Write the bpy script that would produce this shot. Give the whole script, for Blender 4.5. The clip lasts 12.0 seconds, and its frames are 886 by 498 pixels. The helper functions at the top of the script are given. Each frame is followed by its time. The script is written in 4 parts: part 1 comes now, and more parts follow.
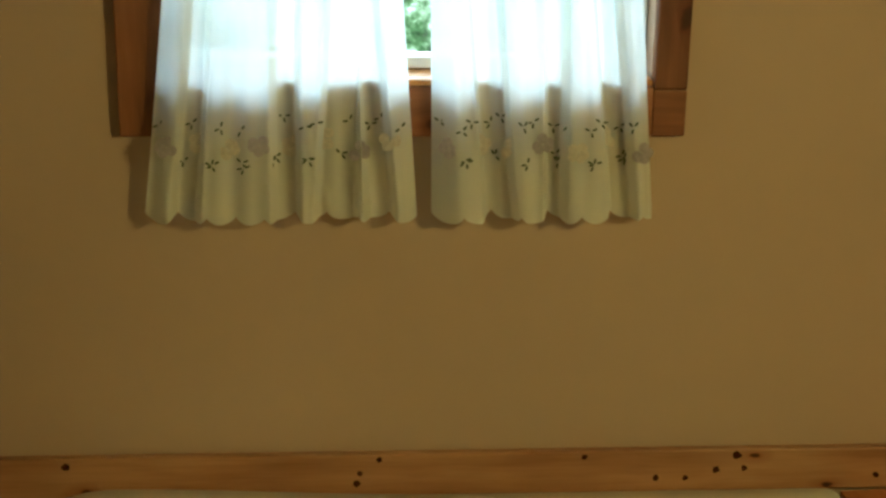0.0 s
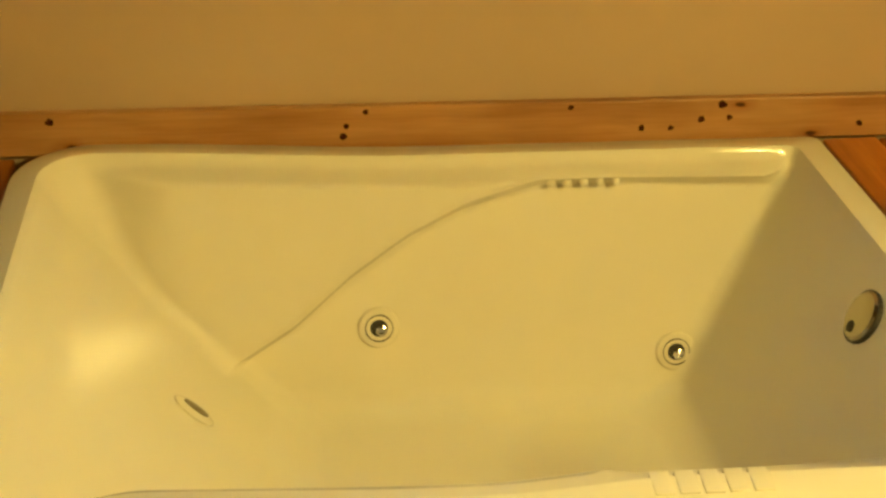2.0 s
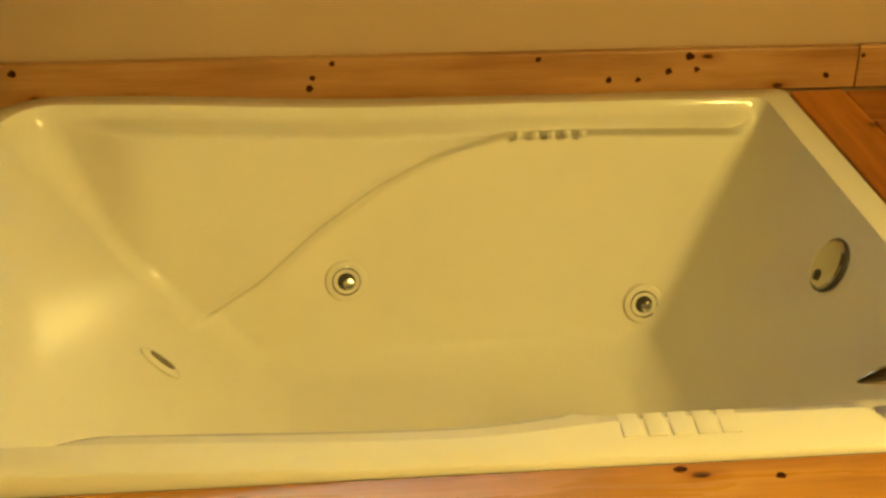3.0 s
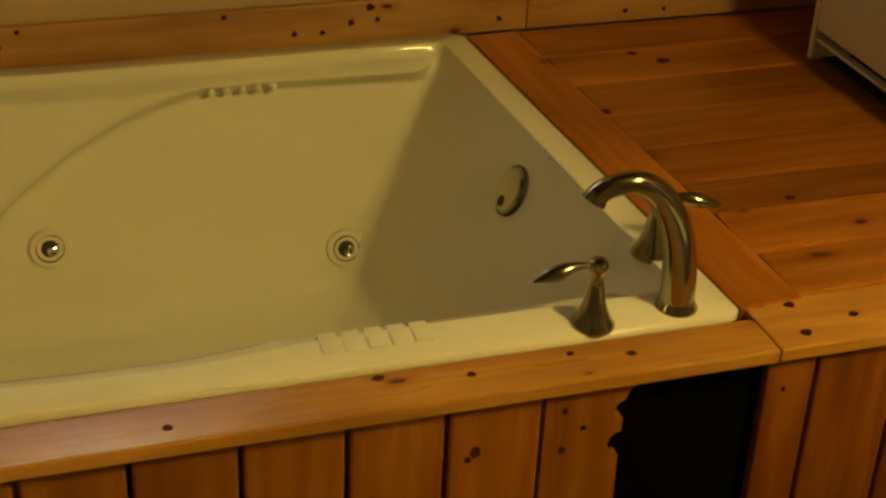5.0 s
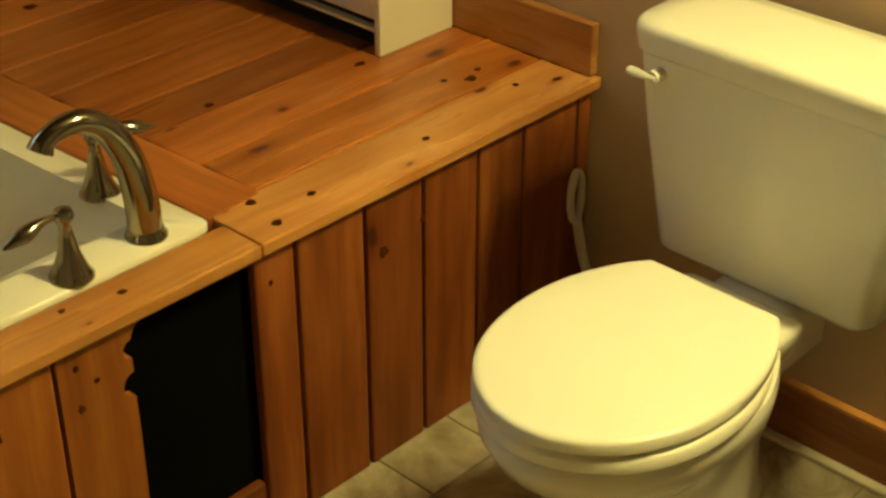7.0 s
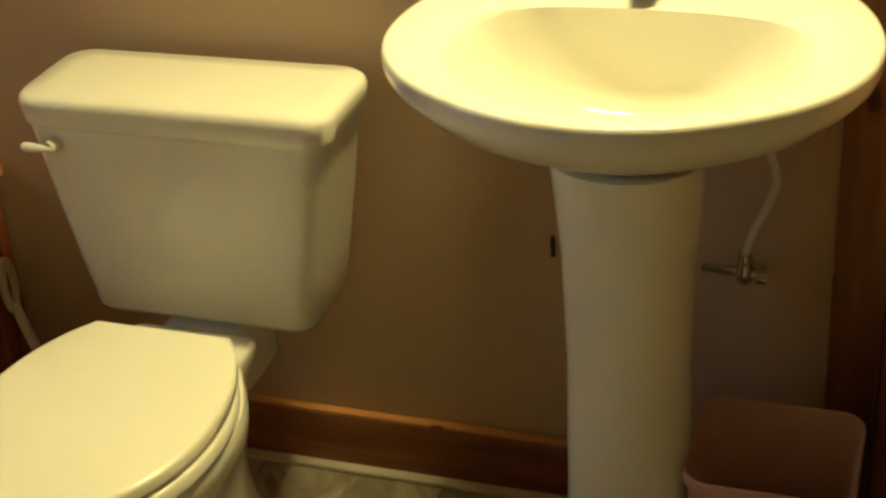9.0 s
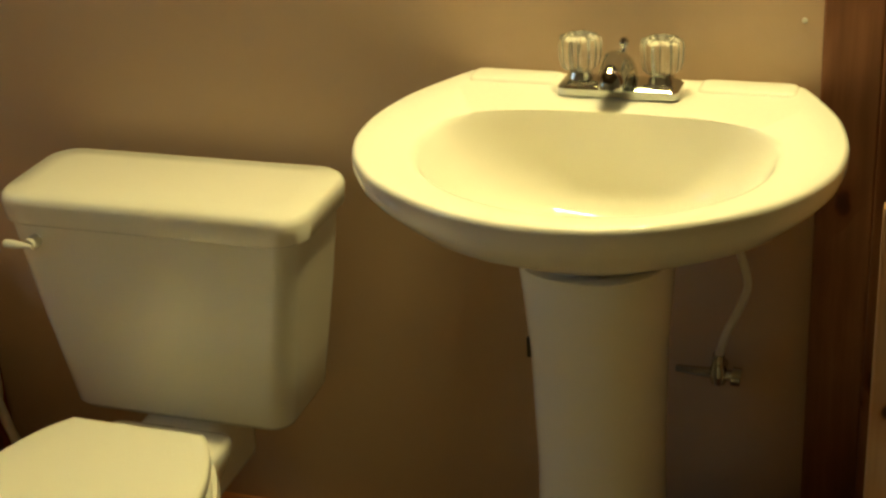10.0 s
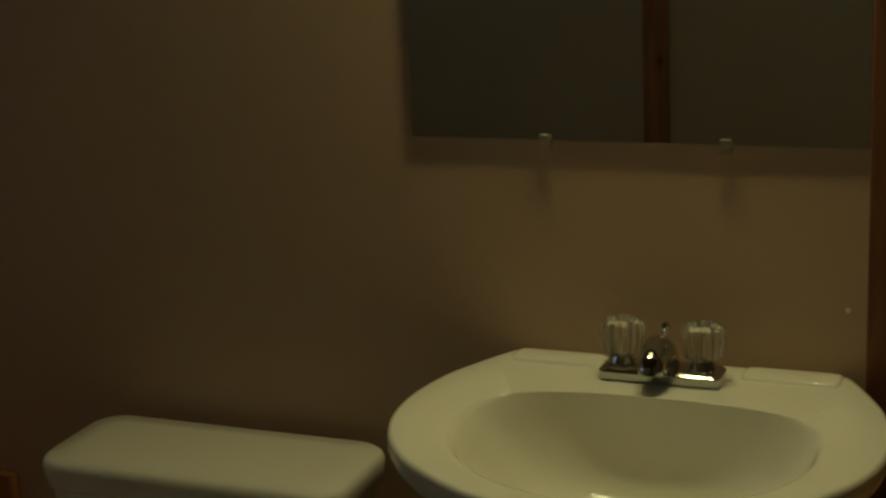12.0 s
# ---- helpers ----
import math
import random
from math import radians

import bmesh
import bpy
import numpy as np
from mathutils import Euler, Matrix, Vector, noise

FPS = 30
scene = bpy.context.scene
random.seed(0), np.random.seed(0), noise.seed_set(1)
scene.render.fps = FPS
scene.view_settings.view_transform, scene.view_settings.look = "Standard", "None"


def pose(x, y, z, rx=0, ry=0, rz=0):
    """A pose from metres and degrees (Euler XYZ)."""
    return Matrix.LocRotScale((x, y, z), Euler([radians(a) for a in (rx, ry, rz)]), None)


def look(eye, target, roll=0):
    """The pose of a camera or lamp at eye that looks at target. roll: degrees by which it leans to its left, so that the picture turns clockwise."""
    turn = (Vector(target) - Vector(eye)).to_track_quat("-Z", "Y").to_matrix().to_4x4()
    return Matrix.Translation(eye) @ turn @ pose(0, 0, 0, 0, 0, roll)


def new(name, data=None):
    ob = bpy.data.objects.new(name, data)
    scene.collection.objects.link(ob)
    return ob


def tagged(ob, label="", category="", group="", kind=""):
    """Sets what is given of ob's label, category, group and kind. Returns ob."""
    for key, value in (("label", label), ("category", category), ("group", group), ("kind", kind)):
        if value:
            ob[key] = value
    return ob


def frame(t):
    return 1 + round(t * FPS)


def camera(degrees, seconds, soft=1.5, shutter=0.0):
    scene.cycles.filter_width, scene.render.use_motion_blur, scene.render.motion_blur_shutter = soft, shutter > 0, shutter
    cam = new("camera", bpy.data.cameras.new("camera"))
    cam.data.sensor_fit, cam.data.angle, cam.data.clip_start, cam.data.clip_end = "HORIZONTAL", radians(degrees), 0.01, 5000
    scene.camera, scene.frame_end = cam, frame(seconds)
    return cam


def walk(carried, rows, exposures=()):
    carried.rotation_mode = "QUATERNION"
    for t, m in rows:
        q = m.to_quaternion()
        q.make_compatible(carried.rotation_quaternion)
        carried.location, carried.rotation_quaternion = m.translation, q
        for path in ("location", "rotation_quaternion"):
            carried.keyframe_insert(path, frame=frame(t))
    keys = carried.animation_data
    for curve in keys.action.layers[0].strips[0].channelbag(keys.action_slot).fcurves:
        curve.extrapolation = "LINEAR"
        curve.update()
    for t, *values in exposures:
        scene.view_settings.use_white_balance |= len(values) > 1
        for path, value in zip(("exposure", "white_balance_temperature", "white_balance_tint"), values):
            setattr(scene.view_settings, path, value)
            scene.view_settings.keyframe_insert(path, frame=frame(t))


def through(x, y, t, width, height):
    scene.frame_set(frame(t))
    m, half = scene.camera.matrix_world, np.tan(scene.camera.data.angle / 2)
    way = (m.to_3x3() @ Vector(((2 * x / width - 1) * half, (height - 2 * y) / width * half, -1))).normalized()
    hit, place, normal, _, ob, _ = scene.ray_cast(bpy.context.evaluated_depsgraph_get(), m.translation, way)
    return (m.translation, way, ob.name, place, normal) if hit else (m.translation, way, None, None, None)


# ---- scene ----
cam = camera(32.25, 12.0, soft=2.7)
PATH = [
    (0.0, (-1.618, -2.339, 1.703), (-1.485, -0.447, 1.068), 0.95),
    (0.5, (-1.632, -2.340, 1.674), (-1.486, -0.480, 0.954), 0.80),
    (1.0, (-1.647, -2.349, 1.647), (-1.488, -0.525, 0.842), 0.73),
    (1.5, (-1.656, -2.351, 1.615), (-1.486, -0.570, 0.721), 0.81),
    (2.0, (-1.663, -2.357, 1.604), (-1.484, -0.621, 0.626), 1.08),
    (2.5, (-1.666, -2.360, 1.586), (-1.471, -0.645, 0.575), 1.40),
    (2.7, (-1.665, -2.361, 1.577), (-1.463, -0.647, 0.567), 1.38),
    (4.3, (-1.657, -2.471, 1.558), (-1.258, -0.771, 0.583), 3.78),
    (4.5, (-1.650, -2.488, 1.560), (-1.213, -0.801, 0.579), 3.67),
    (4.9, (-1.638, -2.487, 1.562), (-1.106, -0.842, 0.555), 2.70),
    (5.0, (-1.641, -2.491, 1.544), (-1.077, -0.853, 0.544), 2.78),
    (5.5, (-1.651, -2.464, 1.531), (-0.915, -0.905, 0.518), 1.86),
    (6.0, (-1.693, -2.437, 1.532), (-0.750, -1.005, 0.502), 1.92),
    (6.2, (-1.717, -2.417, 1.525), (-0.693, -1.045, 0.491), 1.86),
    (6.5, (-1.735, -2.429, 1.511), (-0.627, -1.123, 0.479), 1.19),
    (7.0, (-1.764, -2.421, 1.503), (-0.523, -1.248, 0.462), 0.04),
    (7.5, (-1.780, -2.434, 1.501), (-0.424, -1.401, 0.454), -1.35),
    (7.7, (-1.790, -2.418, 1.501), (-0.380, -1.465, 0.450), -1.21),
    (9.3, (-1.826, -2.511, 1.507), (-0.176, -1.936, 0.535), -4.49),
    (9.5, (-1.822, -2.526, 1.526), (-0.168, -1.940, 0.566), -4.75),
    (9.9, (-1.811, -2.544, 1.510), (-0.130, -1.919, 0.626), -4.14),
    (10.0, (-1.821, -2.543, 1.505), (-0.130, -1.916, 0.643), -3.83),
    (10.5, (-1.806, -2.553, 1.503), (-0.092, -1.884, 0.719), -3.34),
    (11.0, (-1.791, -2.582, 1.511), (-0.068, -1.856, 0.798), -3.18),
    (11.5, (-1.786, -2.582, 1.518), (-0.039, -1.840, 0.890), -3.05),
    (12.0, (-1.795, -2.582, 1.514), (-0.017, -1.837, 0.982), -2.97),
]

EXPOSURES = [(0.0, 0.38, 5800, 0), (0.5, 0.9, 6600, -2), (1.0, 1.35, 7600, 0), (2.7, 1.42, 8700, 2), (4.3, 0.15, 9400, 4), (5.4, 0.5, 8700, 2), (6.2, 0.98, 7500, 0), (7.0, 0.95, 6500, -3), (7.7, 0.53, 6200, -3), (9.3, 0.65, 5700, 8), (9.7, 0.5, 5700, 8), (10.5, 0.05, 5950, 6), (11.0, 0.06, 5800, 6), (11.3, -0.29, 5750, 6), (11.5, -0.78, 5650, 6), (11.75, -1.4, 5500, 6), (12.0, -2.07, 5250, 5)]
walk(cam, [(t, look(eye, target, roll)) for t, eye, target, roll in PATH], EXPOSURES)

# ---- light ----
world = bpy.data.worlds.new("sky")
scene.world = world
world.use_nodes = True
wt = world.node_tree
sky = wt.nodes.new("ShaderNodeTexSky")
sky.sky_type, sky.sun_disc, sky.sun_elevation, sky.sun_rotation = "NISHITA", False, radians(45), radians(150)
wt.links.new(sky.outputs[0], wt.nodes["Background"].inputs[0])
wt.nodes["Background"].inputs[1].default_value = 0.12

sun = new("sun", bpy.data.lights.new("sun", "SUN"))
sun.data.energy, sun.data.angle, sun.data.color = 2.5, radians(0.5), (1.0, 0.95, 0.86)
sun.matrix_world = look((-3, -6, 8), (-1.5, 0, 1))


def bulb(y, watts):
    """One warm bulb of the light bar over the basin mirror."""
    ob = new("vanity_bulb", bpy.data.lights.new("vanity_bulb", "POINT"))
    ob.data.energy, ob.data.shadow_soft_size, ob.data.color = watts, 0.04, LAMP
    ob.location = (-0.11, y, 1.93)
    return ob


LAMP = (1.0, 0.79, 0.28)
for y in (-2.02, -2.26):
    bulb(y, 12.0)
# the bar's diffuser, facing the room and a little down
bar = new("vanity_diffuser", bpy.data.lights.new("vanity_diffuser", "AREA"))
bar.data.shape, bar.data.size, bar.data.size_y = "RECTANGLE", 0.36, 0.07
bar.data.energy, bar.data.color = 15.0, LAMP
bar.matrix_world = look((-0.13, -2.14, 1.93), (-0.93, -2.14, 1.20))

skylight = new("window_daylight", bpy.data.lights.new("window_daylight", "AREA"))
skylight.data.shape, skylight.data.size, skylight.data.size_y = "RECTANGLE", 1.1, 0.6
skylight.data.energy, skylight.data.color = 21.0, (0.76, 0.90, 1.0)
skylight.matrix_world = look((-1.56, 0.85, 1.68), (-1.5, -0.05, 1.45))

# ---- materials ----


def material(name, colour, rough=0.5, metal=0.0):
    m = bpy.data.materials.new(name)
    m.use_nodes = True
    b = m.node_tree.nodes["Principled BSDF"]
    b.inputs["Base Color"].default_value = (*colour, 1)
    b.inputs["Roughness"].default_value = rough
    b.inputs["Metallic"].default_value = metal
    return m, m.node_tree, b


def add(tree, kind, **values):
    n = tree.nodes.new(kind)
    for key, v in values.items():
        n.inputs[key.replace("_", " ")].default_value = v
    return n


def ramp(tree, source, stops):
    r = tree.nodes.new("ShaderNodeValToRGB")
    tree.links.new(source, r.inputs[0])
    e = r.color_ramp.elements
    while len(e) < len(stops):
        e.new(0.5)
    for el, (p, c) in zip(e, stops):
        el.position, el.color = p, (*c, 1) if len(c) == 3 else c
    return r.outputs[0]


def mix(tree, how, fac, a, b):
    n = tree.nodes.new("ShaderNodeMix")
    n.data_type, n.blend_type = "RGBA", how
    for sock, v in ((n.inputs["Factor"], fac), (n.inputs["A"], a), (n.inputs["B"], b)):
        if isinstance(v, bpy.types.NodeSocket):
            tree.links.new(v, sock)
        elif sock.type == "RGBA":
            sock.default_value = (*v, 1)
        else:
            sock.default_value = v
    return n.outputs["Result"]


def bump(tree, b, source, strength, distance):
    n = add(tree, "ShaderNodeBump", Strength=strength, Distance=distance)
    tree.links.new(source, n.inputs["Height"])
    tree.links.new(n.outputs[0], b.inputs["Normal"])


def offset_coords(tree, scale, spread=37.0):
    """Object coordinates, shifted by a random amount for every object, then scaled."""
    co = tree.nodes.new("ShaderNodeTexCoord")
    info = tree.nodes.new("ShaderNodeObjectInfo")
    mul = tree.nodes.new("ShaderNodeMath")
    mul.operation = "MULTIPLY"
    mul.inputs[1].default_value = spread
    tree.links.new(info.outputs["Random"], mul.inputs[0])
    plus = tree.nodes.new("ShaderNodeVectorMath")
    plus.operation = "ADD"
    tree.links.new(co.outputs["Object"], plus.inputs[0])
    tree.links.new(mul.outputs[0], plus.inputs[1])
    m = add(tree, "ShaderNodeMapping", Scale=scale)
    tree.links.new(plus.outputs[0], m.inputs[0])
    return m.outputs[0], info


def wood(name, dark, mid, light, knot=(0.050, 0.013, 0.004), rough=0.42, knots=0.085, gloss=0.3, share=0.45, cells=(6.5, 11.5)):
    """Knotty pine, grain along local x."""
    m, t, b = material(name, mid, rough)
    b.inputs["Specular IOR Level"].default_value = gloss
    warp_co, info = offset_coords(t, (1, 1, 1))
    warp = add(t, "ShaderNodeTexNoise", Scale=5.0, Detail=2.0)
    t.links.new(warp_co, warp.inputs["Vector"])
    grain_co, _ = offset_coords(t, (2.2, 34, 34))
    bent = t.nodes.new("ShaderNodeVectorMath")
    bent.operation = "MULTIPLY_ADD"
    t.links.new(warp.outputs["Color"], bent.inputs[0])
    bent.inputs[1].default_value = (0.5, 1.3, 1.3)
    t.links.new(grain_co, bent.inputs[2])
    grain = add(t, "ShaderNodeTexNoise", Scale=1.0, Detail=3.5, Roughness=0.5)
    t.links.new(bent.outputs[0], grain.inputs["Vector"])
    col = ramp(t, grain.outputs[0], ((0.22, dark), (0.5, mid), (0.78, light)))
    fine_co, _ = offset_coords(t, (9, 210, 210))
    fine = add(t, "ShaderNodeTexNoise", Scale=1.0, Detail=2.0)
    t.links.new(fine_co, fine.inputs["Vector"])
    col = mix(t, "MULTIPLY", 0.22, col, ramp(t, fine.outputs[0], ((0.3, (0.6, 0.55, 0.5)), (0.65, (1.1, 1.1, 1.1)))))
    blot_co, _ = offset_coords(t, (2.5, 7, 7))
    blot = add(t, "ShaderNodeTexNoise", Scale=1.0, Detail=3.0)
    t.links.new(blot_co, blot.inputs["Vector"])
    col = mix(t, "MULTIPLY", 0.85, col, ramp(t, blot.outputs[0], ((0.3, (0.62, 0.50, 0.42)), (0.7, (1.18, 1.2, 1.2)))))
    each = ramp(t, info.outputs["Random"], ((0.0, (0.62, 0.57, 0.52)), (1.0, (1.22, 1.2, 1.16))))
    col = mix(t, "MULTIPLY", 0.8, col, each)
    knot_co, _ = offset_coords(t, (cells[0], cells[1], cells[1]))
    vor = t.nodes.new("ShaderNodeTexVoronoi")
    vor.voronoi_dimensions = "2D"
    jag = t.nodes.new("ShaderNodeVectorMath")
    jag.operation = "MULTIPLY_ADD"
    jn = add(t, "ShaderNodeTexNoise", Scale=38.0, Detail=2.0)
    t.links.new(warp_co, jn.inputs["Vector"])
    t.links.new(jn.outputs["Color"], jag.inputs[0])
    jag.inputs[1].default_value = (0.10, 0.14, 0)
    t.links.new(knot_co, jag.inputs[2])
    t.links.new(jag.outputs[0], vor.inputs["Vector"])
    vor.inputs["Scale"].default_value = 1.0
    pick = t.nodes.new("ShaderNodeSeparateColor")
    t.links.new(vor.outputs["Color"], pick.inputs[0])
    size = t.nodes.new("ShaderNodeMapRange")
    size.inputs["To Min"].default_value, size.inputs["To Max"].default_value = 0.45, 1.5
    t.links.new(pick.outputs[1], size.inputs[0])
    far = t.nodes.new("ShaderNodeMath")
    far.operation = "DIVIDE"
    t.links.new(vor.outputs["Distance"], far.inputs[0])
    t.links.new(size.outputs[0], far.inputs[1])
    some = t.nodes.new("ShaderNodeMath")
    some.operation = "GREATER_THAN"
    some.inputs[1].default_value = share
    t.links.new(pick.outputs[0], some.inputs[0])
    around = t.nodes.new("ShaderNodeMath")
    around.operation = "MULTIPLY"
    t.links.new(ramp(t, far.outputs[0], ((knots * 0.8, (0.9, 0.9, 0.9)), (knots * 1.7, (0.4, 0.4, 0.4)), (knots + 0.22, (0, 0, 0)))), around.inputs[0])
    t.links.new(some.outputs[0], around.inputs[1])
    col = mix(t, "MULTIPLY", around.outputs[0], col, (0.62, 0.36, 0.22))
    ring = ramp(t, far.outputs[0], ((knots * 0.45, (1, 1, 1)), (knots * 0.85, (0.75, 0.75, 0.75)), (knots * 1.15, (0, 0, 0))))
    here = t.nodes.new("ShaderNodeMath")
    here.operation = "MULTIPLY"
    t.links.new(ring, here.inputs[0])
    t.links.new(some.outputs[0], here.inputs[1])
    col = mix(t, "MIX", here.outputs[0], col, knot)
    t.links.new(col, b.inputs["Base Color"])
    t.links.new(ramp(t, grain.outputs[0], ((0.2, (rough + 0.14,) * 3), (0.8, (rough - 0.08,) * 3))), b.inputs["Roughness"])
    bump(t, b, grain.outputs[0], 0.25, 0.002)
    return m


def mottled(name, colour, rough, scale, amount, relief=0.0, metal=0.0, fine=60.0):
    """A plain surface with faint blotches and fine relief."""
    m, t, b = material(name, colour, rough, metal)
    co = t.nodes.new("ShaderNodeTexCoord")
    n = add(t, "ShaderNodeTexNoise", Scale=scale, Detail=4.0)
    t.links.new(co.outputs["Object"], n.inputs["Vector"])
    lo, hi = tuple(c * (1 - amount) for c in colour), tuple(min(1, c * (1 + amount)) for c in colour)
    t.links.new(ramp(t, n.outputs[0], ((0.3, lo), (0.7, hi))), b.inputs["Base Color"])
    f = add(t, "ShaderNodeTexNoise", Scale=fine, Detail=1.5)
    t.links.new(co.outputs["Object"], f.inputs["Vector"])
    t.links.new(ramp(t, f.outputs[0], ((0.2, (rough * 0.94,) * 3), (0.8, (min(1, rough * 1.06),) * 3))), b.inputs["Roughness"])
    if relief:
        bump(t, b, f.outputs[0], relief, 0.002)
    return m


wall_paint = mottled("tan_wall_paint", (0.50, 0.355, 0.24), 0.62, 1.6, 0.05, 0.12, fine=140)
# darker than the tan walls, to keep fill light off the fixtures
low_bounce_paint = mottled("low_bounce_brown", (0.235, 0.20, 0.165), 0.65, 1.6, 0.06, 0.12, fine=140)
# ceiling colour is made up: very dark, so little light returns from above
low_bounce_ceiling = mottled("low_bounce_ceiling", (0.085, 0.05, 0.026), 0.6, 2.0, 0.04, 0.2)
deck_wood = wood("red_stained_pine", (0.24, 0.070, 0.018), (0.36, 0.115, 0.028), (0.47, 0.175, 0.048), rough=0.32, gloss=0.4, share=0.9)
amber_wood = wood("amber_pine", (0.33, 0.100, 0.021), (0.46, 0.160, 0.034), (0.58, 0.235, 0.058), rough=0.28, gloss=0.5, share=0.88)
trim_wood = wood("orange_pine", (0.50, 0.205, 0.060), (0.66, 0.318, 0.100), (0.78, 0.43, 0.165), rough=0.28, gloss=0.5, knots=0.075, share=0.78, cells=(8.0, 17.0))
board_wood = wood("stained_pine_boards", (0.175, 0.048, 0.013), (0.27, 0.080, 0.021), (0.385, 0.135, 0.038), rough=0.5, knots=0.085, share=0.86)
panel_wood = wood("amber_panel_boards", (0.25, 0.075, 0.017), (0.37, 0.126, 0.029), (0.48, 0.19, 0.048), rough=0.45, share=0.88)
door_wood = wood("dark_pine_casing", (0.14, 0.060, 0.028), (0.23, 0.103, 0.048), (0.31, 0.145, 0.068), rough=0.5)
casing_wood = wood("brown_pine_casing", (0.18, 0.070, 0.028), (0.29, 0.120, 0.050), (0.37, 0.165, 0.072), rough=0.45, share=0.8)
splash_wood = wood("rosy_pine", (0.52, 0.255, 0.115), (0.68, 0.38, 0.185), (0.775, 0.475, 0.255), rough=0.34, gloss=0.4, knots=0.07, share=0.82, cells=(8.0, 17.0))
cabinet_wood = wood("pale_pine", (0.50, 0.28, 0.12), (0.66, 0.42, 0.21), (0.76, 0.54, 0.31), rough=0.45, knots=0.05)
knot_wood = mottled("dark_knot", (0.055, 0.015, 0.006), 0.85, 90.0, 0.6)
knot_wood.node_tree.nodes["Principled BSDF"].inputs["Specular IOR Level"].default_value = 0.08
acrylic = mottled("cream_acrylic", (0.77, 0.73, 0.63), 0.10, 3.0, 0.02, 0.0, fine=25)
acrylic.node_tree.nodes["Principled BSDF"].inputs["Specular IOR Level"].default_value = 0.2
china = mottled("white_china", (0.80, 0.77, 0.68), 0.09, 4.0, 0.015, 0.0, fine=25)
seat_plastic = mottled("seat_plastic", (0.86, 0.83, 0.72), 0.3, 5.0, 0.02)
nickel = mottled("brushed_nickel", (0.30, 0.272, 0.220), 0.14, 20.0, 0.08, 0.0, metal=1.0, fine=200)
satin = mottled("satin_chrome", (0.46, 0.43, 0.37), 0.2, 20.0, 0.05, 0.0, metal=1.0)
chrome = mottled("chrome", (0.50, 0.51, 0.50), 0.06, 20.0, 0.03, 0.0, metal=1.0)
heater_enamel = mottled("white_enamel", (0.74, 0.70, 0.60), 0.4, 6.0, 0.04, 0.05)
dark_metal = mottled("dark_metal", (0.03, 0.027, 0.024), 0.55, 8.0, 0.2)
# near-black without sheen: the darkness of the hollow, put into the colour
gap_shade = mottled("gap_shade_black", (0.003, 0.0033, 0.0022), 0.95, 6.0, 0.35, 0.3, fine=18)
gap_shade.node_tree.nodes["Principled BSDF"].inputs["Specular IOR Level"].default_value = 0.02
pink_plastic = mottled("dusty_pink_plastic", (0.62, 0.37, 0.32), 0.45, 5.0, 0.06, 0.1)
white_plastic = mottled("white_plastic", (0.74, 0.72, 0.66), 0.35, 8.0, 0.04)
grout = mottled("tile_joint", (0.27, 0.22, 0.155), 0.9, 30.0, 0.2)
caulk = mottled("cream_caulk", (0.62, 0.55, 0.42), 0.6, 20.0, 0.08)


def thread(name, colour, through):
    """Embroidery thread on voile, which lets some light through."""
    m, t, b = material(name, colour, 0.85)
    co = t.nodes.new("ShaderNodeTexCoord")
    n = add(t, "ShaderNodeTexNoise", Scale=160.0, Detail=2.0)
    t.links.new(co.outputs["Object"], n.inputs["Vector"])
    t.links.new(ramp(t, n.outputs[0], ((0.3, tuple(c * 0.75 for c in colour)), (0.7, tuple(min(1, c * 1.2) for c in colour)))), b.inputs["Base Color"])
    thin = add(t, "ShaderNodeBsdfTranslucent", Color=(*colour, 1))
    ms = add(t, "ShaderNodeMixShader", Fac=through)
    t.links.new(b.outputs[0], ms.inputs[1])
    t.links.new(thin.outputs[0], ms.inputs[2])
    t.links.new(ms.outputs[0], t.nodes["Material Output"].inputs[0])
    return m


leaf_thread = thread("dark_green_thread", (0.16, 0.20, 0.11), 0.4)
petal_thread = thread("pale_thread", (0.86, 0.80, 0.70), 0.5)
iris_thread = thread("grey_violet_thread", (0.64, 0.59, 0.62), 0.5)

# vinyl floor tiles, marbled
tile_mat, tt, tb = material("marbled_tile", (0.5, 0.42, 0.3), 0.38)
tco, tinfo = offset_coords(tt, (5, 5, 5))
tn = add(tt, "ShaderNodeTexNoise", Scale=1.3, Detail=7.0, Roughness=0.62, Distortion=1.6)
tt.links.new(tco, tn.inputs["Vector"])
tcol = ramp(tt, tn.outputs[0], ((0.30, (0.22, 0.17, 0.11)), (0.5, (0.40, 0.34, 0.24)), (0.68, (0.55, 0.49, 0.38))))
tt.links.new(mix(tt, "MULTIPLY", 0.6, tcol, ramp(tt, tinfo.outputs["Random"], ((0, (0.8, 0.8, 0.8)), (1, (1.1, 1.1, 1.1))))), tb.inputs["Base Color"])
bump(tt, tb, tn.outputs[0], 0.1, 0.001)

# mirror and glass
mirror_mat, _, mb = material("mirror_silver", (0.82, 0.84, 0.82), 0.02, 1.0)
glass_mat, _, gb = material("window_glass", (1, 1, 1), 0.0)
gb.inputs["Transmission Weight"].default_value, gb.inputs["IOR"].default_value = 1.0, 1.45
knob_mat, _, kb = material("clear_acrylic", (0.97, 0.95, 0.88), 0.02)
kb.inputs["Transmission Weight"].default_value, kb.inputs["IOR"].default_value = 0.9, 1.49

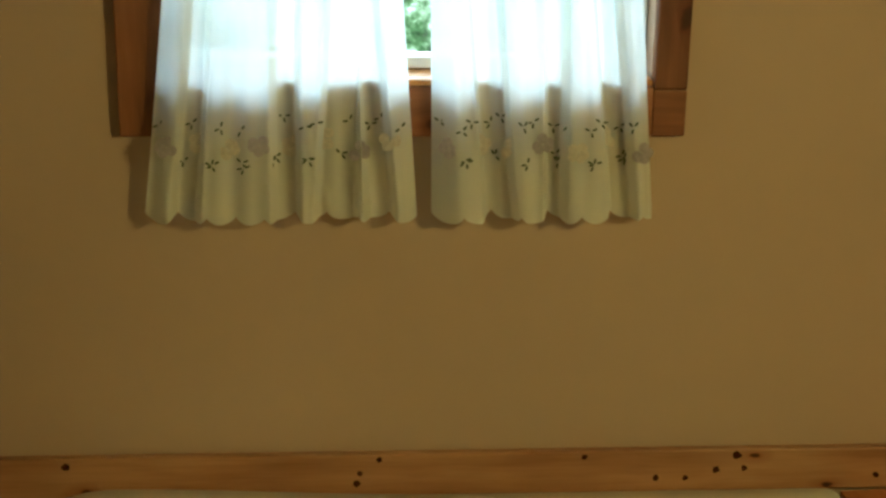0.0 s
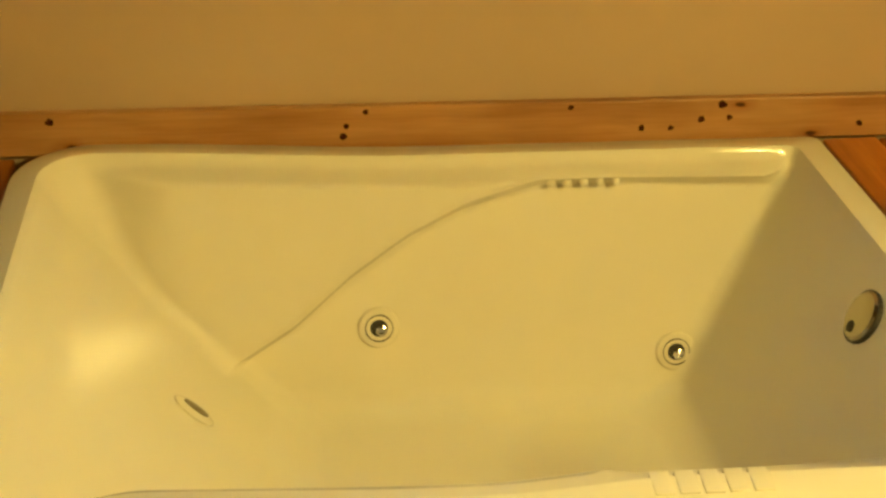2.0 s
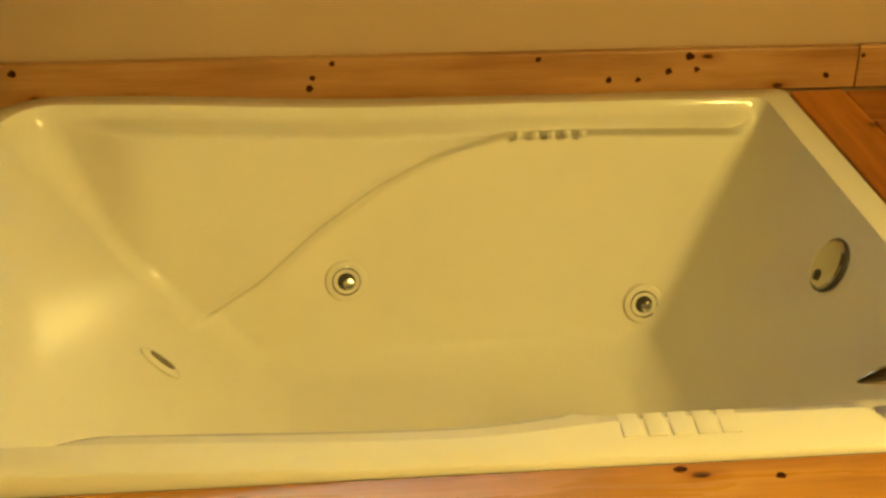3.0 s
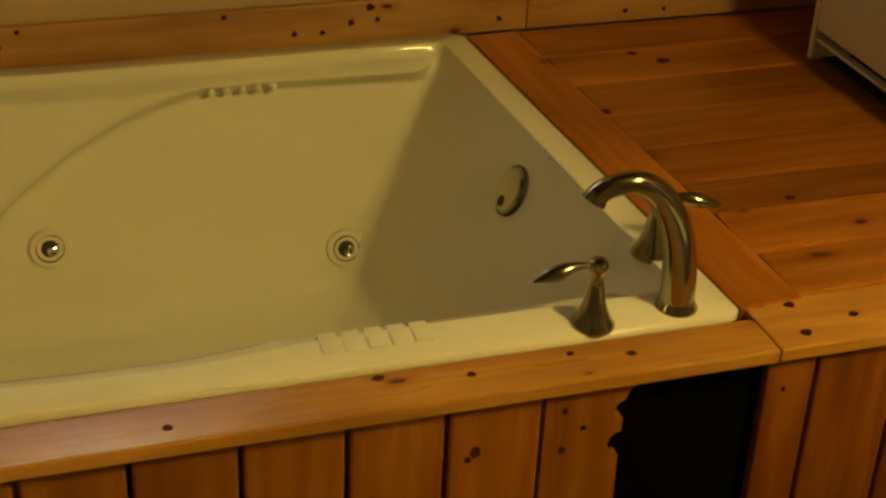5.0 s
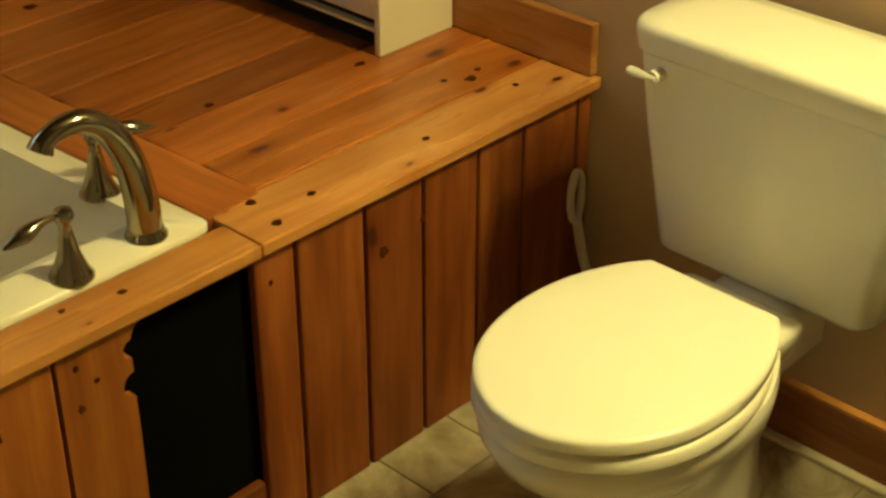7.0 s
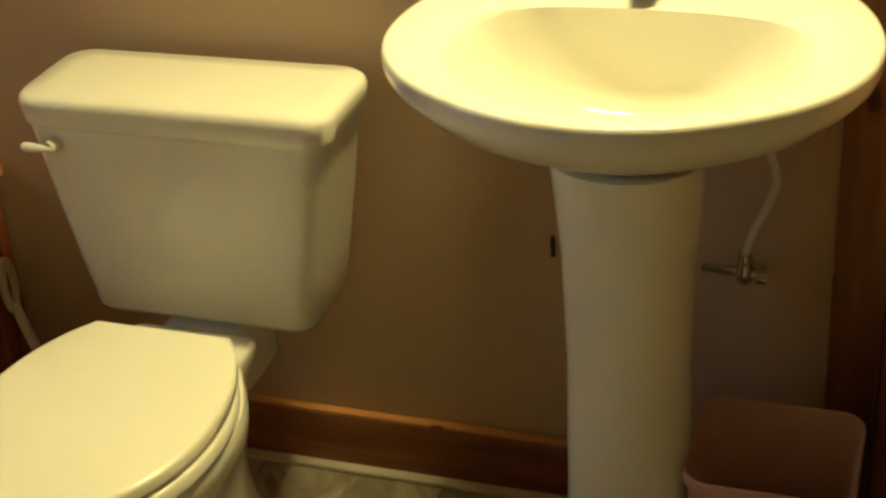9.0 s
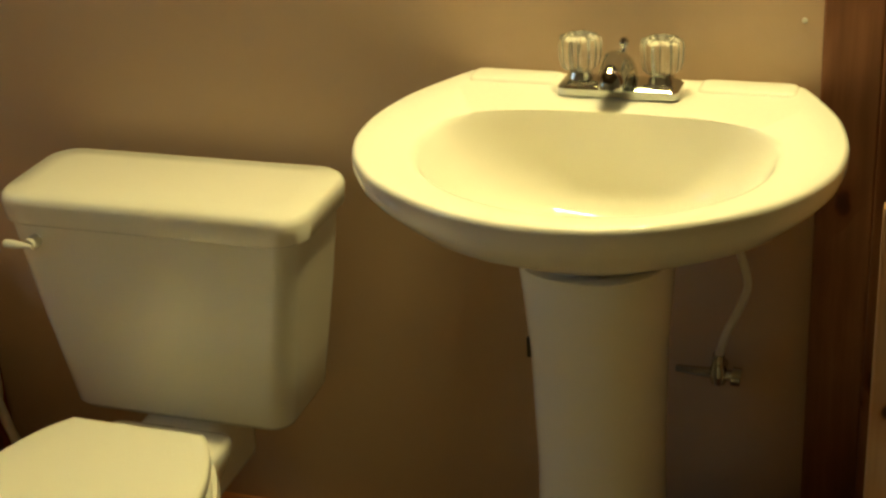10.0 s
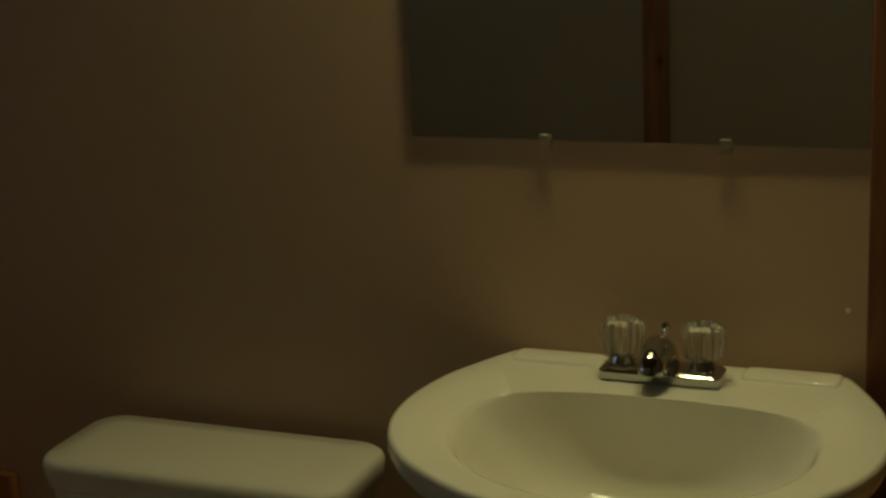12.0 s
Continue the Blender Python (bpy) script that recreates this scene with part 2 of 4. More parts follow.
# sheer curtain cloth with a light weave
cloth, ct, cb = material("cream_voile", (0.92, 0.87, 0.74), 0.9)
thin = add(ct, "ShaderNodeBsdfTranslucent", Color=(0.74, 0.83, 0.86, 1))
cm = add(ct, "ShaderNodeMixShader", Fac=0.42)
ct.links.new(cb.outputs[0], cm.inputs[1])
ct.links.new(thin.outputs[0], cm.inputs[2])
holes = add(ct, "ShaderNodeBsdfTransparent")
cm2 = add(ct, "ShaderNodeMixShader", Fac=0.10)
ct.links.new(cm.outputs[0], cm2.inputs[1])
ct.links.new(holes.outputs[0], cm2.inputs[2])
ct.links.new(cm2.outputs[0], ct.nodes["Material Output"].inputs[0])
cco = ct.nodes.new("ShaderNodeTexCoord")
cw = add(ct, "ShaderNodeTexNoise", Scale=380.0, Detail=1.0)
ct.links.new(cco.outputs["Object"], cw.inputs["Vector"])
bump(ct, cb, cw.outputs[0], 0.15, 0.001)

# leaves and sky beyond the window
far_mat = bpy.data.materials.new("distant_leaves")
far_mat.use_nodes = True
ft = far_mat.node_tree
ft.nodes.remove(ft.nodes["Principled BSDF"])
fe = add(ft, "ShaderNodeEmission", Strength=2.4)
fco = ft.nodes.new("ShaderNodeTexCoord")
fn = add(ft, "ShaderNodeTexNoise", Scale=7.0, Detail=8.0, Roughness=0.75)
ft.links.new(fco.outputs["Object"], fn.inputs["Vector"])
ft.links.new(ramp(ft, fn.outputs[0], ((0.40, (0.012, 0.03, 0.014)), (0.5, (0.07, 0.15, 0.06)), (0.57, (0.28, 0.42, 0.27)), (0.64, (0.75, 0.95, 1.0)))), fe.inputs[0])
ft.links.new(fe.outputs[0], ft.nodes["Material Output"].inputs[0])

# ---- building blocks ----
DECK = 0.485
FRONT = -1.10


def root(name, at, label, category, group="", kind=""):
    """An empty at a thing's base, to hold its parts."""
    ob = new(name)
    ob.location = at
    ob.empty_display_size = 0.05
    return tagged(ob, label, category, group, kind)


def origin_of(ob):
    v = Vector((0, 0, 0))
    while ob is not None:
        v += ob.location
        ob = ob.parent
    return v


def part(name, bm, mat, parent=None, label="", smooth=0.0, at=None, turn=None):
    """Links a bmesh, built in world places, as one mesh object. smooth: the angle in degrees below which edges are smooth."""
    base = origin_of(parent)
    here = Vector(at) if at is not None else base
    bmesh.ops.recalc_face_normals(bm, faces=bm.faces)
    if turn is None:
        bmesh.ops.translate(bm, verts=bm.verts, vec=-here)
    me = bpy.data.meshes.new(name)
    if smooth:
        for f in bm.faces:
            f.smooth = True
        for e in bm.edges:
            e.smooth = len(e.link_faces) == 2 and e.calc_face_angle(0) < radians(smooth)
    bm.to_mesh(me)
    bm.free()
    me.materials.append(mat)
    ob = new(name, me)
    ob.location = here - base
    if turn is not None:
        ob.rotation_euler = [radians(a) for a in turn]
    if parent is not None:
        ob.parent = parent
    if label:
        ob["label"] = label
    return ob


def box(bm, x0, x1, y0, y1, z0, z1, bevel=0.0, segments=2):
    """A box between the given bounds, with rounded edges."""
    made = bmesh.ops.create_cube(bm, size=1.0)["verts"]
    for v in made:
        v.co = Vector(((x0 + x1) / 2 + v.co.x * (x1 - x0), (y0 + y1) / 2 + v.co.y * (y1 - y0), (z0 + z1) / 2 + v.co.z * (z1 - z0)))
    if bevel:
        edges = {e for v in made for e in v.link_edges}
        bmesh.ops.bevel(bm, geom=list(edges), offset=bevel, segments=segments, profile=0.5, affect="EDGES")
    return bm


def boxed(*args, **kw):
    return box(bmesh.new(), *args, **kw)


def loft(bm, rings, cap_start=True, cap_end=True, closed=True):
    """Skins rings of equal length."""
    rows = [[bm.verts.new(p) for p in ring] for ring in rings]
    n = len(rows[0])
    for a, b in zip(rows, rows[1:]):
        for i in range(n if closed else n - 1):
            j = (i + 1) % n
            bm.faces.new((a[i], a[j], b[j], b[i]))
    if cap_start:
        bm.faces.new(rows[0][::-1])
    if cap_end:
        bm.faces.new(rows[-1])
    return bm


def rounded(cx, cy, hx, hy, r, z, n=6):
    """A rounded rectangle at height z, 4 n points."""
    pts = []
    for sx, sy, a0 in ((1, 1, 0), (-1, 1, 90), (-1, -1, 180), (1, -1, 270)):
        for i in range(n):
            a = radians(a0 + 90 * i / (n - 1))
            pts.append((cx + sx * (hx - r) + r * math.cos(a), cy + sy * (hy - r) + r * math.sin(a), z))
    return pts


def oval(cx, cy, hx, hy, z, n=40, power=2.0):
    """A (super)ellipse at height z."""
    pts = []
    for i in range(n):
        a = 2 * math.pi * i / n
        c, s = math.cos(a), math.sin(a)
        pts.append((cx + hx * math.copysign(abs(c) ** (2 / power), c), cy + hy * math.copysign(abs(s) ** (2 / power), s), z))
    return pts


def tube(bm, path, radii, n=14, flat=1.0):
    """A round bar along a path, with a radius at each point."""
    path = [Vector(p) for p in path]
    side = None
    rings = []
    for i, p in enumerate(path):
        way = (path[min(i + 1, len(path) - 1)] - path[max(i - 1, 0)]).normalized()
        if side is None:
            side = way.orthogonal().normalized()
        side = (side - way * side.dot(way)).normalized()
        up = way.cross(side)
        rings.append([p + radii[i] * (math.cos(2 * math.pi * k / n) * side + flat * math.sin(2 * math.pi * k / n) * up) for k in range(n)])
    return loft(bm, rings)


def turned(bm, profile, cx, cy, n=24):
    """A body of revolution about the upright at (cx, cy) from rows of radius, height."""
    return loft(bm, [oval(cx, cy, r, r, z, n) for r, z in profile])


def spline(points, steps=8):
    """A smooth curve through points."""
    pts = [Vector(p) for p in points]
    out = []
    for i in range(len(pts) - 1):
        a, b, c, d = pts[max(i - 1, 0)], pts[i], pts[i + 1], pts[min(i + 2, len(pts) - 1)]
        for k in range(steps):
            t = k / steps
            out.append(0.5 * (2 * b + (c - a) * t + (2 * a - 5 * b + 4 * c - d) * t * t + (3 * b - a - 3 * c + d) * t ** 3))
    return out + [pts[-1]]


def plank(name, mid, length, width, thick, mat, parent=None, turn=(0, 0, 0), bevel=0.003, label=""):
    """A board with its grain along local x."""
    bm = boxed(-length / 2, length / 2, -width / 2, width / 2, -thick / 2, thick / 2, bevel=bevel)
    return part(name, bm, mat, parent, label, at=mid, turn=turn)


# ---- the room ----
W_WEST, W_SOUTH, TOP = -2.47, -4.10, 2.40
WIN = (-1.885, -1.130, 1.190, 1.86)

bm = bmesh.new()
box(bm, W_WEST - 0.12, WIN[0], 0.0, 0.13, 0.0, TOP)
box(bm, WIN[1], 0.12, 0.0, 0.13, 0.0, TOP)
box(bm, WIN[0], WIN[1], 0.0, 0.13, 0.0, WIN[2])
box(bm, WIN[0], WIN[1], 0.0, 0.13, WIN[3], TOP)
tagged(part("wall_north", bm, wall_paint), "tan painted wall with a small window opening", "wall", kind="structure")
tagged(part("wall_east", boxed(0.0, 0.12, W_SOUTH, -0.0, 0.0, TOP), wall_paint), "tan painted wall behind toilet and basin", "wall", kind="structure")
# south wall is out of view, west only mirrored; both darkened against bounce
tagged(part("wall_south", boxed(W_WEST - 0.12, 0.12, W_SOUTH - 0.12, W_SOUTH, 0.0, TOP), low_bounce_paint), "plain brown wall, colour darkened to cut bounced light", "wall", kind="structure")
tagged(part("wall_west", boxed(W_WEST - 0.12, W_WEST, W_SOUTH, 0.0, 0.0, TOP), low_bounce_paint), "plain brown wall, colour darkened to cut bounced light", "wall", kind="structure")
# out of view; closes the room and swallows bounced light
tagged(part("ceiling", boxed(W_WEST - 0.12, 0.12, W_SOUTH - 0.12, 0.13, TOP, TOP + 0.1), low_bounce_ceiling), "unseen ceiling, coloured dark brown to cut bounced light", "ceiling", kind="structure")
floor = tagged(part("floor", boxed(W_WEST - 0.12, 0.12, W_SOUTH - 0.12, 0.13, -0.1, -0.004), grout), "marbled beige vinyl tile floor", "floor", kind="structure")

# baseboard along the east wall
base_run = tagged(root("baseboard", (-0.01, -1.75, 0.0), "brown stained pine baseboard along the wall", "baseboard", kind="structure"))
plank("board", (-0.0105, -1.737, 0.052), 1.27, 0.096, 0.019, casing_wood, base_run, (90, 0, 90))
plank("cap_strip", (-0.0105, -1.60, 0.1015), 0.98, 0.017, 0.003, trim_wood, base_run, (0, 0, 90), 0.0008, "worn pale top edge")
tagged(plank("trim", (-0.0305, -1.737, 0.0045), 1.27, 0.019, 0.009, caulk, None, (0, 0, 90)), "pale caulk strip along the baseboard foot", "trim", kind="structure")

# casing at the end of the east wall
casing = tagged(root("door_casing", (-0.01, -2.43, 0.0), "brown stained knotty pine door casing", "casing", kind="structure"))
plank("casing_board", (-0.011, -2.412, 1.05), 2.10, 0.072, 0.022, door_wood, casing, (0, 90, 0))
plank("jamb_board", (-0.030, -2.4645, 1.05), 2.10, 0.030, 0.060, door_wood, casing, (0, 90, 0))

# ---- window ----
win = tagged(root("window_1", (-1.507, 0.0, WIN[2]), "small window with knotty pine casing", "window", kind="structure"))
plank("casing_side", (-1.921, -0.011, 1.515), 0.81, 0.072, 0.022, casing_wood, win, (90, 90, 0))
plank("casing_side", (-1.103, -0.011, 1.5525), 0.735, 0.053, 0.022, casing_wood, win, (90, 90, 0))
plank("casing_foot", (-1.5075, -0.012, 1.150), 0.755, 0.080, 0.024, casing_wood, win, (90, 0, 0))
plank("casing_block", (-1.103, -0.011, 1.1475), 0.053, 0.075, 0.022, casing_wood, win, (90, 0, 0))
plank("casing_head", (-1.507, -0.012, 1.90), 0.755, 0.072, 0.024, casing_wood, win, (90, 0, 0))
plank("window_sill", (-1.507, 0.034, 1.1960), 0.750, 0.116, 0.011, trim_wood, win)
frame_bm = bmesh.new()
for x0, x1, z0, z1 in ((-1.883, -1.838, 1.202, 1.858), (-1.177, -1.132, 1.202, 1.858), (-1.838, -1.177, 1.203, 1.222), (-1.838, -1.177, 1.815, 1.858)):
    box(frame_bm, x0, x1, 0.05, 0.095, z0, z1, 0.003)
part("window_frame", frame_bm, white_plastic, win, "pale sash frame")
pane = part("pane", boxed(-1.838, -1.177, 0.070, 0.074, 1.222, 1.815), glass_mat, win)
pane.visible_shadow = False
latch_bm = boxed(-1.815, -1.775, 0.036, 0.050, 1.285, 1.36, 0.004)
box(latch_bm, -1.802, -1.788, 0.018, 0.038, 1.295, 1.34, 0.003)
part("latch", latch_bm, white_plastic, win, "grey window latch")

bm = boxed(-6.0, 3.5, 4.0, 4.02, -1.0, 5.0)
tagged(part("backdrop", bm, far_mat), "sunlit leaves and bright sky outside the window", "backdrop", kind="structure")


# ---- curtains ----
def curtain(x0, x1, top, pleats, phase, label):
    """A gathered voile panel with a scalloped hem and embroidered sprigs."""
    thing = root("curtain", ((x0 + x1) / 2, -0.05, 0.98), label, "curtain", "curtain pair at the window")
    nx, nz, low, high = 200, 50, 0.994, 1.80

    def at(u, v):
        z = low + (high - low) * v
        west, east = x0 + (top[0] - x0) * v, x1 + (top[1] - x1) * v
        x = west + u * (east - west) + 0.003 * math.sin(9 * u + 4 * v)
        back = 0.0
        for mid, half, lean in pleats:
            d = abs(u - mid - lean * (v - 0.15)) - half
            back = max(back, 1 - min(1.0, max(0.0, d / 0.035 + 0.5)))
        back = back * back * (3 - 2 * back)
        y = -0.068 + 0.034 * back + 0.005 * math.sin(23 * u + phase + 3 * v) + 0.0025 * math.sin(61 * u + 2 * phase)
        y -= 0.005 * math.exp(-(((u - 0.60 - 0.5 * (0.16 - v)) / 0.014) ** 2)) if 0.01 < v < 0.2 and phase < 1 else 0
        y += 0.024 * (math.exp(-((u / 0.05) ** 2)) + math.exp(-(((1 - u) / 0.05) ** 2))) * (1 - v)
        hem = 0.013 * abs(math.sin(math.pi * (x1 - x0) / 0.047 * u)) ** 0.6 if v == 0 else 0
        return (x, y, z - hem)

    bm = bmesh.new()
    loft(bm, [[at(i / nx, (k / nz) ** 1.2) for i in range(nx + 1)] for k in range(nz + 1)], False, False, False)
    part("cloth", bm, cloth, thing, smooth=80)

    def sprig(kind, u, z, size, mat):
        v = (z - low) / (high - low)
        p = Vector(at(u, v)) + Vector((0, -0.0025, 0))
        bm = bmesh.new()
        n = 5 if kind == "flower" else random.choice((2, 3, 3))
        for k in range(n):
            a = 2 * math.pi * k / n + random.uniform(0, 1.5)
            r = size * (0.55 if kind == "flower" else 0.9)
            c = p + r * Vector((math.cos(a), 0, math.sin(a)))
            lx, lz = (size * 0.5, size * 0.5) if kind == "flower" else (size * 0.62, size * 0.27)
            ring = [c + Vector((lx * math.cos(q) * math.cos(a) - lz * math.sin(q) * math.sin(a), -0.0012, lx * math.cos(q) * math.sin(a) + lz * math.sin(q) * math.cos(a))) for q in (2 * math.pi * i / 8 for i in range(8))]
            ring = [q - Vector((0, 0.0007 * k, 0)) for q in ring]
            back = [q + Vector((0, 0.0005, 0)) for q in ring]
            loft(bm, [back, ring])
        part(kind, bm, mat, thing)

    for i in range(int(round((x1 - x0) / 0.052))):
        u = (i + 0.5) * 0.052 / (x1 - x0) * 0.98
        sprig("flower", u, 1.105 + 0.012 * math.sin(3 * i), 0.017, petal_thread if i % 3 else iris_thread)
        for dx, dz in ((-0.028, -0.022), (0.026, -0.026), (-0.014, 0.036), (0.020, 0.030)):
            if random.random() < 0.8 and 0.02 < u + dx / (x1 - x0) < 0.98:
                sprig("leaf", u + dx / (x1 - x0), 1.105 + dz + random.uniform(-0.006, 0.006), 0.0072, leaf_thread)
    return thing


curtain(-1.921, -1.500, (-1.832, -1.548), ((0.15, 0.045, 0.05), (0.52, 0.045, -0.05), (0.72, 0.07, 0.1), (0.85, 0.05, -0.08)), 0.4, "cream voile curtain with embroidered flower hem, wider panel")
curtain(-1.476, -1.127, (-1.498, -1.195), ((0.29, 0.07, -0.1), (0.57, 0.04, 0.05), (0.84, 0.055, -0.1)), 1.9, "cream voile curtain with embroidered flower hem, narrower panel")
rod = bmesh.new()
tube(rod, [(-1.98, -0.074, 1.80), (-1.05, -0.074, 1.80)], [0.006, 0.006])
for x in (-1.975, -1.055):
    box(rod, x - 0.008, x + 0.008, -0.078, -0.0225, 1.79, 1.81, 0.002)
tagged(part("curtain_rod", rod, white_plastic, smooth=40), "thin white rod holding the voile curtains", "curtain rod")

# ---- tub deck ----
surround = root("tub_surround", (-1.3, FRONT, 0.0), "knotty pine deck and board front round the bathtub", "tub surround")
# framing that carries the deck boards
carcass = bmesh.new()
for x in (-2.43, -2.20, -0.69, -0.10):
    box(carcass, x, x + 0.045, FRONT + 0.05, -0.03, 0.0, DECK - 0.025)
box(carcass, -2.42, -0.05, FRONT + 0.045, FRONT + 0.05 - 0.002, 0.30, 0.36)
part("framing", carcass, board_wood, surround)
T = 0.020
zt = DECK - T / 2
# deck boards beside the tub, lengthwise to the east wall
seams = (-0.985, -0.866, -0.746, -0.648, -0.525, -0.400, -0.270, -0.145, -0.022)
plank("deck_board", (-0.3525, (FRONT + seams[0]) / 2, zt), 0.699, seams[0] - FRONT - 0.002, T, trim_wood, surround)
for n, (a, b) in enumerate(zip(seams, seams[1:])):
    west = -0.612 + 0.0585 * (-1.0 - (a + b) / 2)
    plank("deck_board", (west / 2 - 0.002, (a + b) / 2, zt + random.uniform(-0.0008, 0.0008)), -west - 0.004, b - a - 0.002, T, amber_wood if n < 1 else deck_wood, surround, bevel=0.0045)
plank("border_board", (-0.6905, -0.511, zt + 0.002), 0.972, 0.096, T, deck_wood, surround, (0, 0, 90 + 3.35))
plank("front_board", (-1.584, FRONT + 0.039, zt), 1.760, 0.078, T, trim_wood, surround)
for k in range(2):
    plank("deck_board", (-2.205 - 0.14 * k, -0.522, zt), 0.998, 0.138, T, deck_wood, surround, (0, 0, 90))
# splash boards on the walls
plank("splash_board", (-1.5585, -0.011, DECK + 0.0395), 1.817, 0.077, 0.018, splash_wood, surround, (90, 0, 0))
plank("splash_board", (-0.3355, -0.0115, DECK + 0.0400), 0.627, 0.078, 0.018, splash_wood, surround, (90, 0, 0))
plank("splash_board", (-0.0105, -0.555, DECK + 0.0445), 1.066, 0.087, 0.018, trim_wood, surround, (90, 0, 90))
# upright boards of the front
edges = [-2.465, -2.43, -2.30, -2.17, -2.04, -1.905, -1.775, -1.645, -1.52, -1.392, -1.264, -1.140, -1.015]
edges2 = [-0.711, -0.636, -0.508, -0.391, -0.273, -0.170, -0.040, -0.004]
for row in (edges, edges2):
    for a, b in zip(row, row[1:]):
        plank("front_panel_board", ((a + b) / 2, FRONT + 0.0225 + random.uniform(-0.001, 0.001), 0.2305), 0.461, b - a - 0.0065, 0.017, panel_wood if -1.80 < a < -0.95 else board_wood, surround, (90, 90, 0), 0.004)
# the board beside the gap, its edge a little splintered at the top
east = [(0.0, -0.910), (0.30, -0.908), (0.345, -0.909)]
for zc, r in ((0.368, 0.019), (0.421, 0.013)):
    east += [(zc - r * math.cos(a), -0.908 - 0.9 * r * math.sin(a)) for a in (math.pi * k / 8 for k in range(9))]
east += [(0.446, -0.903), (0.454, -0.896), (0.461, -0.882)]
bm = bmesh.new()
outline = [(0.2305 - z, x + 0.965) for z, x in east] + [(-0.2305, -0.048), (0.2305, -0.048)]
loft(bm, [[(x, y, h) for x, y in outline] for h in (-0.0085, 0.0085)])
part("front_panel_board", bm, panel_wood, surround, "board with large dark knots at its sawn edge", at=(-0.965, FRONT + 0.0225, 0.2305), turn=(90, 90, 0))
plank("front_panel_board", (-0.810, FRONT + 0.0235, 0.045), 0.192, 0.09, 0.017, board_wood, surround, (90, 0, 0), 0.004)
# added sheet that paints the shade inside the open gap
part("gap_shade_sheet", boxed(-0.96, -0.68, FRONT + 0.036, FRONT + 0.041, 0.02, DECK - T - 0.002), gap_shade, surround, "near-black sheet standing for the dark hollow behind the open access gap")


def knot(x, y, z, r, facing, across=1.0):
    """A dark pine knot, flush in a board but for a hair."""
    bm = bmesh.new()
    u, v = (Vector((1, 0, 0)), Vector((0, 1, 0)) if facing.z else Vector((0, 0, 1)))
    r *= 0.8
    wave = [random.uniform(0.75, 1.25) for k in range(11)]
    ring = [Vector((x, y, z)) + r * wave[k] * (u * across * math.cos(2 * math.pi * k / 11) + v * math.sin(2 * math.pi * k / 11)) for k in range(11)]
    mid = Vector((x, y, z))
    loft(bm, [[p - facing * 0.002 for p in ring], [p + facing * 0.0006 for p in ring], [mid + (p - mid) * 0.5 + facing * 0.0011 for p in ring]])
    part("knot", bm, knot_wood, surround, smooth=50)


UP, OUT = Vector((0, 0, 1)), Vector((0, -1, 0))
for x, z, r in ((-2.074, 0.548, 0.008), (-1.593, 0.510, 0.008), (-1.588, 0.528, 0.006), (-1.556, 0.554, 0.006), (-1.21, 0.553, 0.006), (-1.086, 0.512, 0.007), (-1.035, 0.511, 0.006), (-0.983, 0.526, 0.008), (-0.948, 0.553, 0.009), (-0.934, 0.528, 0.006), (-0.703, 0.511, 0.007), (-0.642, 0.547, 0.005), (-0.375, 0.534, 0.007), (-0.452, 0.508, 0.007), (-0.372, 0.506, 0.006)):
    knot(x, -0.0200, z, r, OUT)
for x, z, r in ((-1.103, 0.391, 0.011), (-1.112, 0.380, 0.007), (-0.987, 0.432, 0.0065), (-0.961, 0.402, 0.0055), (-0.988, 0.372, 0.008), (-0.474, 0.368, 0.012), (-0.394, 0.389, 0.008), (-0.682, 0.412, 0.005)):
    knot(x, FRONT + 0.0140, z, r, OUT, 0.85)
for x, y, r in ((-1.214, -1.035, 0.0070), (-1.102, -1.055, 0.0060), (-0.968, -1.042, 0.0050), (-0.893, -1.059, 0.0060), (-1.472, -1.070, 0.0060), (-0.646, -0.387, 0.0100), (-0.458, -0.208, 0.0120), (-0.500, -0.165, 0.0090), (-0.150, -0.955, 0.0110), (-0.185, -0.930, 0.0060), (-0.118, -0.940, 0.0070), (-0.118, -1.020, 0.0060), (-0.345, -1.045, 0.0065), (-0.640, -0.905, 0.0080), (-0.569, -1.045, 0.0070), (-0.491, -0.732, 0.0070), (-0.652, -1.071, 0.0080), (-0.230, -0.790, 0.0100), (-0.641, -1.004, 0.0080)):
    knot(x, y, DECK + 0.0004, r, UP, 1.3)

# ---- bathtub ----
tub = root("bathtub", (-1.43, -0.52, 0.0), "cream acrylic whirlpool bathtub set into a pine deck", "bathtub")


def smooth(a, b, x):
    t = min(1.0, max(0.0, (x - a) / (b - a)))
    return t * t * (3 - 2 * t)


def arm_line(x):
    """Height of the armrest's lower edge along the tub."""
    pts = ((-2.2, 0.10), (-1.80, 0.155), (-1.685, 0.225), (-1.588, 0.308), (-1.493, 0.372), (-1.40, 0.417), (-1.27, 0.455), (-1.15, 0.456), (-0.80, 0.444))
    for (a, p), (b, q) in zip(pts, pts[1:]):
        if x <= b:
            s = (x - a) / (b - a)
            return p + (q - p) * s + 0.006
    return pts[-1][1]


RIM = DECK + 0.007
FLOOR = 0.075


